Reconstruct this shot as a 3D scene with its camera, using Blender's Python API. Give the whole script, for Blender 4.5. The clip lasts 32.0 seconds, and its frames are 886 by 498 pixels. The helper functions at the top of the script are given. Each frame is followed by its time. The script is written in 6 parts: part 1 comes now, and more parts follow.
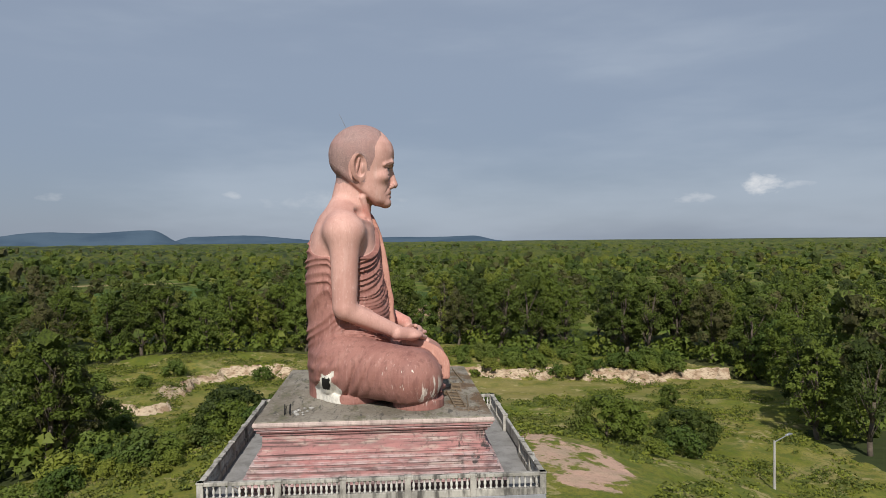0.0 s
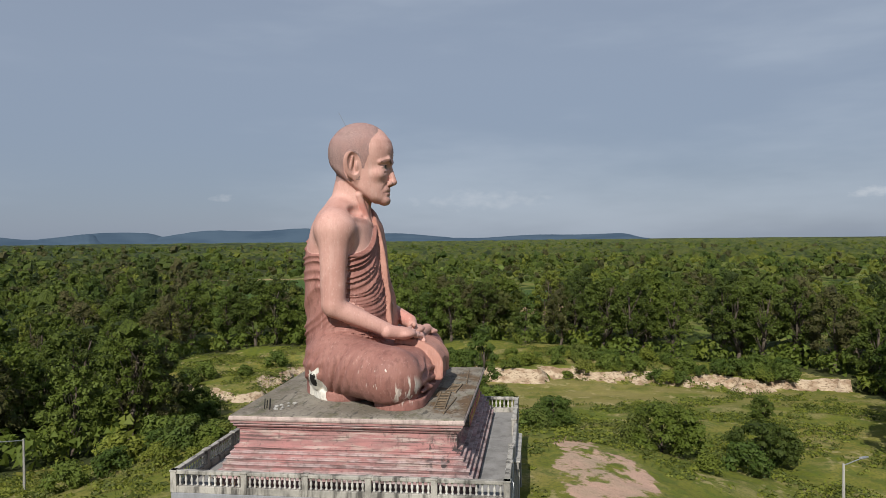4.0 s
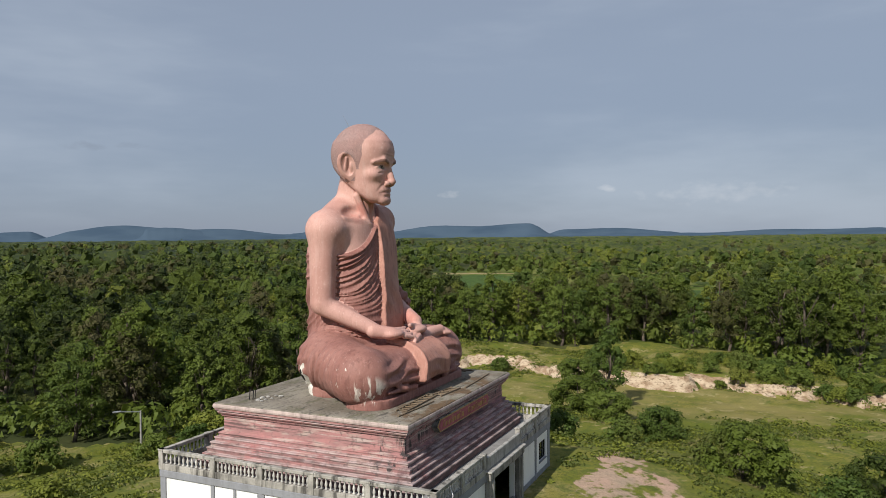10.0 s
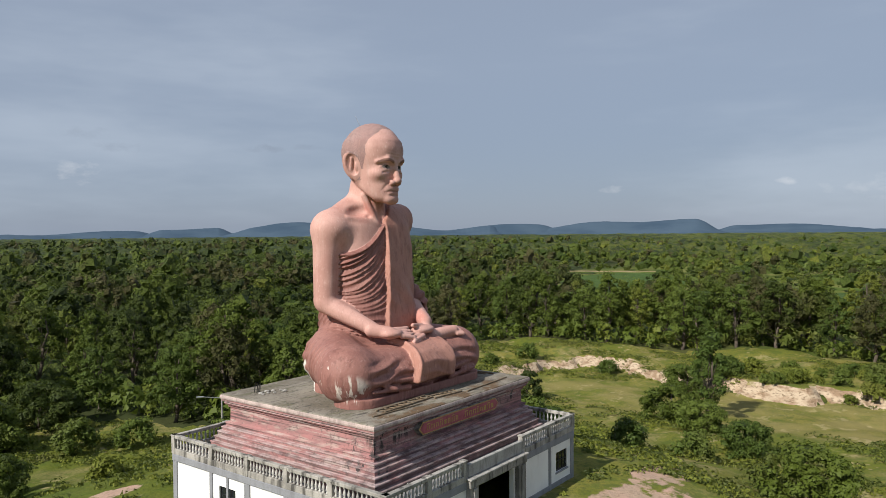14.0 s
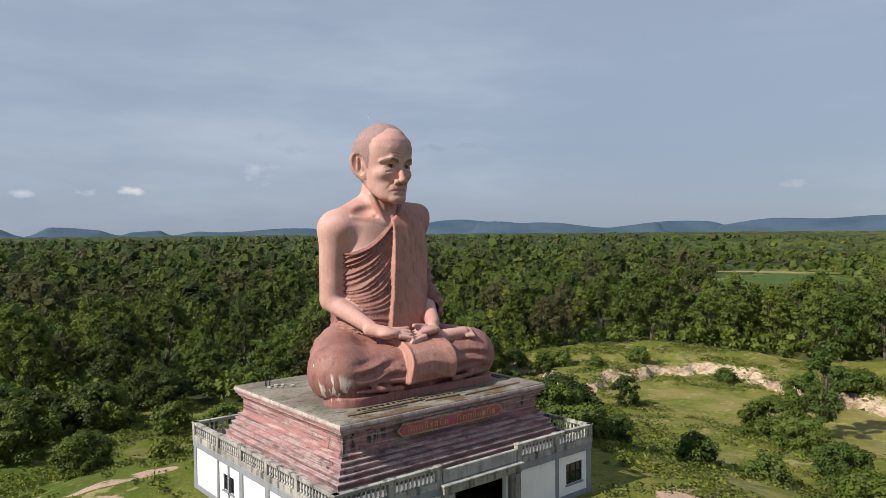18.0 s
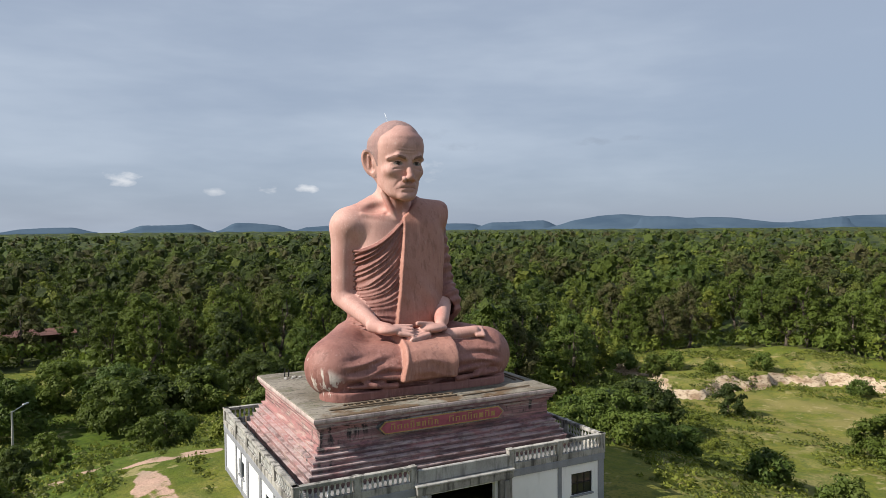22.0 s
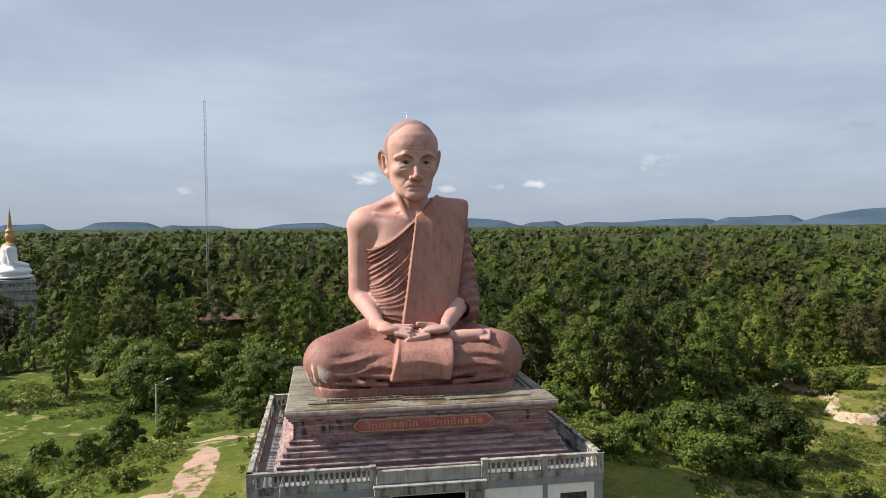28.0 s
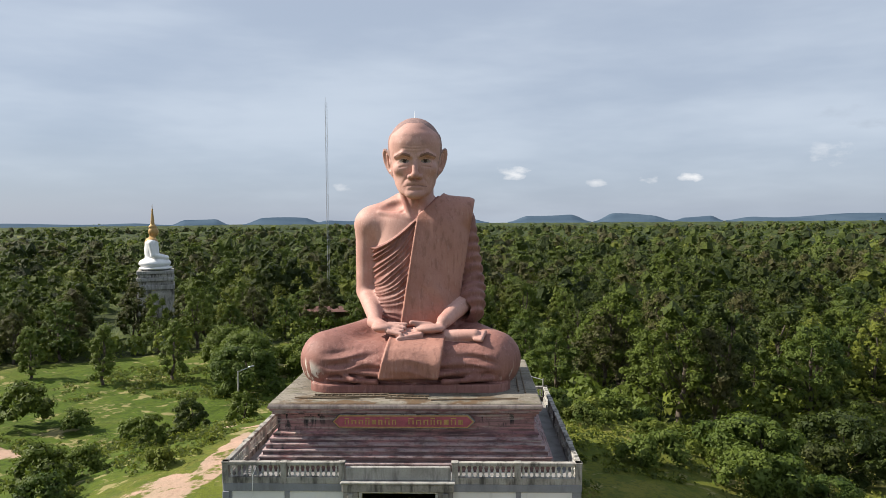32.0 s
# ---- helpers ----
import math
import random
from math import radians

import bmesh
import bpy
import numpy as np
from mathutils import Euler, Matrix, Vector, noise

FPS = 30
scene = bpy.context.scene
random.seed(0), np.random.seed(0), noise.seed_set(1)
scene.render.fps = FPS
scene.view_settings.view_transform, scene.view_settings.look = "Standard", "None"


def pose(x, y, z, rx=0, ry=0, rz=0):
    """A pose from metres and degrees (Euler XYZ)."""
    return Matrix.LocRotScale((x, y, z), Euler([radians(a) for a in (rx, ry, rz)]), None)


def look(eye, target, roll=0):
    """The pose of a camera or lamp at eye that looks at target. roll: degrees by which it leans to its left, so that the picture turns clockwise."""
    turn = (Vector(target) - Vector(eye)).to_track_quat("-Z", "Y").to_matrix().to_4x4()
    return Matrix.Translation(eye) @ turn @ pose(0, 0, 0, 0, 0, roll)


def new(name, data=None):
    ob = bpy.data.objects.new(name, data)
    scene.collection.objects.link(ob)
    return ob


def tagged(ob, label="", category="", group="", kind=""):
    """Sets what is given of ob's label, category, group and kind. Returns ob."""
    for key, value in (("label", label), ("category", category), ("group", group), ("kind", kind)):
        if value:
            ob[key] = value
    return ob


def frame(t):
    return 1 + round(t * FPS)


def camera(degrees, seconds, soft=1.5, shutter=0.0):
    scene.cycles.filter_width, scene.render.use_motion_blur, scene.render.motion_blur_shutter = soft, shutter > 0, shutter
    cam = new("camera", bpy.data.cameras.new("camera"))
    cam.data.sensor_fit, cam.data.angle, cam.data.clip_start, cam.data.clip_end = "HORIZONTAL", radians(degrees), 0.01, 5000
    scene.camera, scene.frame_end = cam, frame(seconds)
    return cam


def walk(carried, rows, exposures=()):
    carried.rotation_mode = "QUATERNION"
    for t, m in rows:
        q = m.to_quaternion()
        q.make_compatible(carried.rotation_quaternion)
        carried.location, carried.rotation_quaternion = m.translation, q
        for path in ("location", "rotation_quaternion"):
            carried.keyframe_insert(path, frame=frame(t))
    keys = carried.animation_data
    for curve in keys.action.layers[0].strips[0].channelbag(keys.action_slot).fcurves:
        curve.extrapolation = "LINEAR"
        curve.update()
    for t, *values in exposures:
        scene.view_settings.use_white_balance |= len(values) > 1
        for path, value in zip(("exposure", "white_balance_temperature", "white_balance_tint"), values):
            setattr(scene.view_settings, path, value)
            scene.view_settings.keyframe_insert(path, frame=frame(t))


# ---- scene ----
cam = camera(63.0, 32.0, soft=0.8)
PATH = [
    (0, (-39.465, -1.326, 14.653), (-37.471, -1.474, 14.624), -0.53),
    (0.5, (-39.361, -2.315, 14.627), (-37.363, -2.413, 14.597), -0.53),
    (1, (-39.254, -3.304, 14.606), (-37.255, -3.352, 14.576), -0.53),
    (1.5, (-39.143, -4.292, 14.592), (-37.143, -4.290, 14.562), -0.52),
    (2, (-39.024, -5.280, 14.582), (-37.025, -5.228, 14.552), -0.52),
    (2.5, (-38.893, -6.267, 14.578), (-36.896, -6.166, 14.548), -0.52),
    (3, (-38.748, -7.253, 14.577), (-36.754, -7.102, 14.547), -0.52),
    (3.5, (-38.587, -8.237, 14.579), (-36.597, -8.036, 14.548), -0.52),
    (5.5, (-37.739, -12.145, 14.615), (-35.781, -11.739, 14.580), -0.51),
    (6, (-37.468, -13.112, 14.629), (-35.521, -12.654, 14.592), -0.51),
    (6.5, (-37.171, -14.074, 14.643), (-35.237, -13.565, 14.606), -0.51),
    (7, (-36.847, -15.030, 14.658), (-34.927, -14.472, 14.621), -0.50),
    (7.5, (-36.496, -15.979, 14.674), (-34.591, -15.373, 14.636), -0.50),
    (8, (-36.117, -16.921, 14.690), (-34.228, -16.266, 14.652), -0.50),
    (8.5, (-35.710, -17.855, 14.706), (-33.837, -17.153, 14.668), -0.50),
    (9, (-35.274, -18.780, 14.722), (-33.419, -18.033, 14.684), -0.50),
    (9.5, (-34.810, -19.694, 14.738), (-32.974, -18.903, 14.698), -0.50),
    (10, (-34.317, -20.599, 14.753), (-32.501, -19.762, 14.712), -0.50),
    (10.5, (-33.797, -21.491, 14.768), (-32.002, -20.608, 14.726), -0.50),
    (11, (-33.248, -22.371, 14.782), (-31.479, -21.440, 14.739), -0.50),
    (11.5, (-32.673, -23.238, 14.795), (-30.931, -22.257, 14.752), -0.49),
    (12, (-32.071, -24.091, 14.808), (-30.357, -23.062, 14.763), -0.49),
    (12.5, (-31.444, -24.928, 14.820), (-29.758, -23.852, 14.774), -0.49),
    (13, (-30.791, -25.750, 14.832), (-29.136, -24.627, 14.785), -0.49),
    (13.5, (-30.114, -26.555, 14.842), (-28.491, -25.387, 14.795), -0.49),
    (14, (-29.414, -27.343, 14.852), (-27.825, -26.130, 14.804), -0.49),
    (14.5, (-28.692, -28.112, 14.861), (-27.137, -26.855, 14.813), -0.49),
    (16.5, (-25.605, -30.991, 14.891), (-24.200, -29.568, 14.841), -0.49),
    (17, (-24.789, -31.657, 14.897), (-23.423, -30.196, 14.846), -0.49),
    (17.5, (-23.957, -32.301, 14.902), (-22.632, -30.803, 14.851), -0.49),
    (18, (-23.112, -32.921, 14.908), (-21.829, -31.388, 14.856), -0.49),
    (18.5, (-22.254, -33.517, 14.913), (-21.015, -31.948, 14.861), -0.49),
    (19, (-21.384, -34.089, 14.918), (-20.192, -32.484, 14.865), -0.49),
    (19.5, (-20.504, -34.636, 14.924), (-19.358, -32.998, 14.869), -0.49),
    (20, (-19.614, -35.158, 14.929), (-18.512, -33.490, 14.873), -0.49),
    (20.5, (-18.716, -35.654, 14.934), (-17.659, -33.957, 14.877), -0.49),
    (21, (-17.810, -36.124, 14.940), (-16.800, -34.399, 14.881), -0.49),
    (21.5, (-16.898, -36.568, 14.946), (-15.935, -34.816, 14.885), -0.49),
    (22, (-15.981, -36.985, 14.952), (-15.066, -35.208, 14.890), -0.49),
    (22.5, (-15.058, -37.376, 14.959), (-14.192, -35.574, 14.896), -0.49),
    (23, (-14.132, -37.739, 14.967), (-13.314, -35.915, 14.902), -0.49),
    (23.5, (-13.201, -38.077, 14.975), (-12.433, -36.231, 14.909), -0.49),
    (24, (-12.268, -38.387, 14.983), (-11.548, -36.522, 14.917), -0.49),
    (24.5, (-11.332, -38.671, 14.993), (-10.661, -36.789, 14.926), -0.49),
    (25, (-10.394, -38.929, 15.003), (-9.771, -37.030, 14.935), -0.49),
    (25.5, (-9.453, -39.161, 15.014), (-8.880, -37.247, 14.946), -0.49),
    (27.5, (-5.664, -39.841, 15.065), (-5.286, -37.878, 14.995), -0.50),
    (28, (-4.707, -39.952, 15.079), (-4.379, -37.980, 15.009), -0.50),
    (28.5, (-3.746, -40.041, 15.094), (-3.468, -38.061, 15.022), -0.50),
    (29, (-2.778, -40.109, 15.109), (-2.550, -38.123, 15.035), -0.50),
    (29.5, (-1.802, -40.157, 15.125), (-1.624, -38.166, 15.050), -0.50),
    (30, (-0.818, -40.186, 15.140), (-0.688, -38.192, 15.065), -0.50),
    (30.5, (0.178, -40.199, 15.156), (0.258, -38.202, 15.079), -0.50),
    (31, (1.186, -40.196, 15.172), (1.215, -38.198, 15.094), -0.50),
    (31.5, (2.209, -40.178, 15.186), (2.186, -38.180, 15.108), -0.51),
    (32, (3.250, -40.149, 15.201), (3.173, -38.152, 15.121), -0.51),
]
walk(cam, [(t, look(eye, target, roll)) for t, eye, target, roll in PATH],
     exposures=[(0, 0.14, 6500, 10), (6, 0.15, 6500, 10), (13, 0.27, 6500, 10), (19, 0.44, 6530, 10), (25.5, 0.61, 6630, 10), (32, 0.76, 6800, 10)])

S = 1.25  # metres in one unit of the plan
SKY_VEIL = 0.88
SKY_LOW = (2.05, 2.52, 3.42, 1.0)
SKY_GREY = (2.50, 2.98, 3.84, 1.0)
SKY_LIGHT = (4.55, 5.17, 5.97, 1.0)
SKY_PUFF = (9.0, 8.8, 8.6, 1.0)
SKY_SHADE = (1.9, 2.2, 2.75, 1.0)
# ridges on the horizon: bearings, distance, height in plan units
HILLS = [(15.5, 31, 3000, 58), (27, 55, 3050, 57), (32, 38, 3000, 60), (40, 49, 3020, 53), (53, 60.5, 3200, 38), (58.5, 70.6, 3300, 36), (70.8, 74.4, 3350, 38),
         (74.2, 80.3, 3350, 40), (80.5, 87, 3380, 37), (88.5, 95, 3380, 30), (97, 102.5, 3400, 33), (101.5, 107.8, 3400, 34), (108.8, 113, 3400, 31), (113, 140, 3450, 16),
         (5, 17, 3350, 38), (-9, 8, 3400, 26)]

# ---- light ----
SUN_FROM = Vector((-1.0, 0.12, 0.80)).normalized()
sun_elev = math.asin(SUN_FROM.z)
sun_rot = math.atan2(SUN_FROM.x, SUN_FROM.y)

world = bpy.data.worlds.new("sky")
scene.world = world
world.use_nodes = True
wn, wl = world.node_tree.nodes, world.node_tree.links
wn.clear()
w_out = wn.new("ShaderNodeOutputWorld")
w_bg = wn.new("ShaderNodeBackground")
w_sky = wn.new("ShaderNodeTexSky")
w_sky.sky_type = "NISHITA"
w_sky.sun_disc = False
w_sky.sun_elevation = sun_elev
w_sky.sun_rotation = sun_rot
w_sky.air_density, w_sky.dust_density, w_sky.ozone_density = 1.0, 0.6, 1.5
w_bg.inputs["Strength"].default_value = 0.1
w_tc = wn.new("ShaderNodeTexCoord")


def w_noise(scale_xyz, scale, detail, lo, hi):
    """A soft band of cloud over the sky."""
    mp = wn.new("ShaderNodeMapping")
    mp.inputs["Scale"].default_value = scale_xyz
    wl.new(w_tc.outputs["Generated"], mp.inputs["Vector"])
    nz = wn.new("ShaderNodeTexNoise")
    nz.inputs["Scale"].default_value, nz.inputs["Detail"].default_value = scale, detail
    nz.inputs["Roughness"].default_value = 0.55
    wl.new(mp.outputs["Vector"], nz.inputs["Vector"])
    mr = wn.new("ShaderNodeMapRange")
    mr.interpolation_type = "SMOOTHSTEP"
    mr.inputs["From Min"].default_value, mr.inputs["From Max"].default_value = lo, hi
    wl.new(nz.outputs["Fac"], mr.inputs["Value"])
    return mr.outputs["Result"]


def w_mix(fac, a, b):
    mx = wn.new("ShaderNodeMix")
    mx.data_type = "RGBA"
    for sock, value in ((mx.inputs["Factor"], fac), (mx.inputs["A"], a), (mx.inputs["B"], b)):
        if isinstance(value, (int, float, tuple)):
            sock.default_value = value
        else:
            wl.new(value, sock)
    return mx.outputs["Result"]


def w_math(op, a, b):
    nd = wn.new("ShaderNodeMath")
    nd.operation = op
    for sock, value in zip(nd.inputs, (a, b)):
        if isinstance(value, (int, float)):
            sock.default_value = value
        else:
            wl.new(value, sock)
    return nd.outputs["Value"]


# a thin veil over the whole sky, streaks in it, and a few small clouds low down
w_sep = wn.new("ShaderNodeSeparateXYZ")
wl.new(w_tc.outputs["Generated"], w_sep.inputs["Vector"])
rise = wn.new("ShaderNodeMapRange")
rise.inputs["From Min"].default_value, rise.inputs["From Max"].default_value = 0.0, 0.22
wl.new(w_sep.outputs["Z"], rise.inputs["Value"])
veil = w_mix(SKY_VEIL, w_sky.outputs["Color"], w_mix(rise.outputs["Result"], SKY_LOW, SKY_GREY))
streaks = w_mix(w_math("MULTIPLY", w_noise((1.0, 1.0, 4.5), 1.7, 5.0, 0.42, 0.75), 0.42), veil, SKY_LIGHT)
BEARING = w_math("MULTIPLY", w_math("ARCTAN2", w_sep.outputs["Y"], w_sep.outputs["X"]), 57.2958)
HEIGHT = w_math("MULTIPLY", w_math("ARCSINE", w_sep.outputs["Z"], 0.0), 57.2958)
RAGGED = w_noise((1.0, 1.0, 2.0), 42.0, 5.0, 0.25, 0.75)
# single small clouds: bearing, height, half width, half height in degrees, density
LIT = [(-27.9, 3.75, 1.7, 0.85, 0.75), (-23.4, 2.9, 1.8, 0.5, 0.35), (-30.5, 3.6, 1.4, 0.3, 0.3), (4.0, 2.9, 6.0, 0.9, 0.16), (86.6, 3.7, 1.7, 0.6, 0.6), (76.2, 2.9, 0.9, 0.4, 0.55),
       (73.3, 3.05, 1.0, 0.4, 0.6), (80.2, 2.8, 0.9, 0.35, 0.35), (64.0, 4.4, 1.6, 0.9, 0.25), (100.0, 2.6, 1.2, 0.4, 0.3), (24.0, 3.2, 1.2, 0.35, 0.25), (12.0, 3.4, 0.9, 0.3, 0.3)]
GREYISH = [(51.5, 6.5, 2.2, 0.45, 0.5), (61.5, 6.3, 1.8, 0.55, 0.35), (48.0, 6.6, 1.2, 0.3, 0.35), (63.5, 7.2, 1.6, 0.6, 0.3)]


def w_puffs(puffs):
    total = 0.0
    for b, h, wide, tall, dense in puffs:
        q = w_math("ADD", w_math("POWER", w_math("ABSOLUTE", w_math("DIVIDE", w_math("SUBTRACT", BEARING, b), wide), 0.0), 2.0),
                   w_math("POWER", w_math("ABSOLUTE", w_math("DIVIDE", w_math("SUBTRACT", HEIGHT, h), tall), 0.0), 2.0))
        body = w_math("MULTIPLY", w_math("MAXIMUM", w_math("SUBTRACT", w_math("MULTIPLY", RAGGED, 1.5), q), 0.0), dense)
        total = body if isinstance(total, float) else w_math("MAXIMUM", total, body)
    return w_math("MINIMUM", total, 1.0)


streaks = w_mix(w_math("MULTIPLY", w_puffs(GREYISH), 0.5), streaks, SKY_SHADE)
puffs = w_puffs(LIT)
sky_col = w_mix(w_math("MULTIPLY", puffs, 0.52), streaks, SKY_PUFF)
wl.new(sky_col, w_bg.inputs["Color"])
wl.new(w_bg.outputs["Background"], w_out.inputs["Surface"])

sun = new("sun", bpy.data.lights.new("sun", "SUN"))
sun.data.energy = 4.6
sun.data.angle = radians(0.6)
sun.data.color = (1.0, 0.945, 0.86)
sun.matrix_world = look(SUN_FROM * 100, (0, 0, 0))


# ---- building blocks ----
def put_mesh(name, verts, faces, mats, mat_index=None, smooth=False):
    """A mesh in plan units, brought to metres."""
    me = bpy.data.meshes.new(name)
    v = np.asarray(verts, dtype=np.float32).reshape(-1, 3) * S
    if isinstance(faces, np.ndarray):
        n, k = faces.shape
        me.vertices.add(len(v))
        me.vertices.foreach_set("co", v.ravel())
        me.loops.add(n * k)
        me.loops.foreach_set("vertex_index", faces.ravel().astype(np.int32))
        me.polygons.add(n)
        me.polygons.foreach_set("loop_start", np.arange(0, n * k, k, dtype=np.int32))
        me.update(calc_edges=True)
    else:
        me.from_pydata(v.tolist(), [], faces)
    for m in mats if isinstance(mats, (list, tuple)) else [mats]:
        me.materials.append(m)
    if mat_index is not None:
        me.polygons.foreach_set("material_index", np.asarray(mat_index, dtype=np.int32))
    if smooth:
        me.polygons.foreach_set("use_smooth", np.ones(len(me.polygons), dtype=bool))
    me.update()
    return me


def thing(name, x=0, y=0, z=0, rz=0, label="", category="", group="", kind=""):
    """The Empty at the base of a thing."""
    ob = new(name)
    ob.matrix_basis = pose(x * S, y * S, z * S, 0, 0, rz)
    return tagged(ob, label, category, group, kind)


def part(name, geo, mat, parent=None, label="", smooth=False, at=None, mesh=None):
    """One mesh object under a thing or a part; at places a shared mesh."""
    ob = new(name, mesh or put_mesh(name, geo[0], geo[1], mat, smooth=smooth))
    ob.parent = parent
    if at is not None:
        ob.matrix_basis = Matrix.Translation(at.translation * S) @ at.to_3x3().to_4x4()
    return tagged(ob, label)


def join(*geos):
    V, F, n = [], [], 0
    for v, f in geos:
        V += [tuple(p) for p in v]
        F += [tuple(i + n for i in q) for q in f]
        n += len(v)
    return V, F


def cbox(x0, x1, y0, y1, z0, z1, b=0.02):
    """A box with chamfered edges."""
    lo, hi = (x0, y0, z0), (x1, y1, z1)
    idx, V = {}, []
    for sx in (0, 1):
        for sy in (0, 1):
            for sz in (0, 1):
                s = (sx, sy, sz)
                for ax in range(3):
                    p = []
                    for k in range(3):
                        base = hi[k] if s[k] else lo[k]
                        inset = 0 if k == ax else (-b if s[k] else b)
                        p.append(base + inset)
                    idx[s, ax] = len(V)
                    V.append(tuple(p))
    F = []
    for ax in range(3):
        u, w = (ax + 1) % 3, (ax + 2) % 3
        for side in (0, 1):
            q = []
            for a, c in ((0, 0), (1, 0), (1, 1), (0, 1)):
                s = [0, 0, 0]
                s[ax], s[u], s[w] = side, a, c
                q.append(idx[tuple(s), ax])
            F.append(tuple(q if side else q[::-1]))
        for a in (0, 1):
            for c in (0, 1):
                s0, s1 = [0, 0, 0], [0, 0, 0]
                s0[u] = s1[u] = a
                s0[w] = s1[w] = c
                s1[ax] = 1
                q = (idx[tuple(s0), u], idx[tuple(s1), u], idx[tuple(s1), w], idx[tuple(s0), w])
                F.append(q if a == c else q[::-1])
    for s in [(a, c, d) for a in (0, 1) for c in (0, 1) for d in (0, 1)]:
        q = (idx[s, 0], idx[s, 1], idx[s, 2])
        F.append(q if sum(s) % 2 else q[::-1])
    return V, F


def lathe(profile, n=10, cx=0.0, cy=0.0):
    V, F = [], []
    for r, z in profile:
        for i in range(n):
            a = 2 * math.pi * i / n
            V.append((cx + r * math.cos(a), cy + r * math.sin(a), z))
    for j in range(len(profile) - 1):
        for i in range(n):
            k = (i + 1) % n
            F.append((j * n + i, j * n + k, (j + 1) * n + k, (j + 1) * n + i))
    F.append(tuple(range(n))[::-1])
    F.append(tuple(range((len(profile) - 1) * n, len(profile) * n)))
    return V, F


def rod(a, b, r, n=6, r2=None):
    """A round bar between two points."""
    a, b = Vector(a), Vector(b)
    d = (b - a).normalized()
    u = d.orthogonal().normalized()
    w = d.cross(u)
    V = []
    for p, q in ((a, r), (b, r if r2 is None else r2)):
        for i in range(n):
            t = 2 * math.pi * i / n
            V.append(tuple(p + (u * math.cos(t) + w * math.sin(t)) * q))
    F = [(i, (i + 1) % n, n + (i + 1) % n, n + i) for i in range(n)]
    return V, F + [tuple(range(n))[::-1], tuple(range(n, 2 * n))]


def loops(rings, close=True):
    """Joins rings of equal length into a skin, closed at both ends."""
    n = len(rings[0])
    V = [p for ring in rings for p in ring]
    F = []
    for j in range(len(rings) - 1):
        for i in range(n):
            k = (i + 1) % n
            F.append((j * n + i, j * n + k, (j + 1) * n + k, (j + 1) * n + i))
    if close:
        F += [tuple(range(n))[::-1], tuple(range((len(rings) - 1) * n, len(rings) * n))]
    return V, F


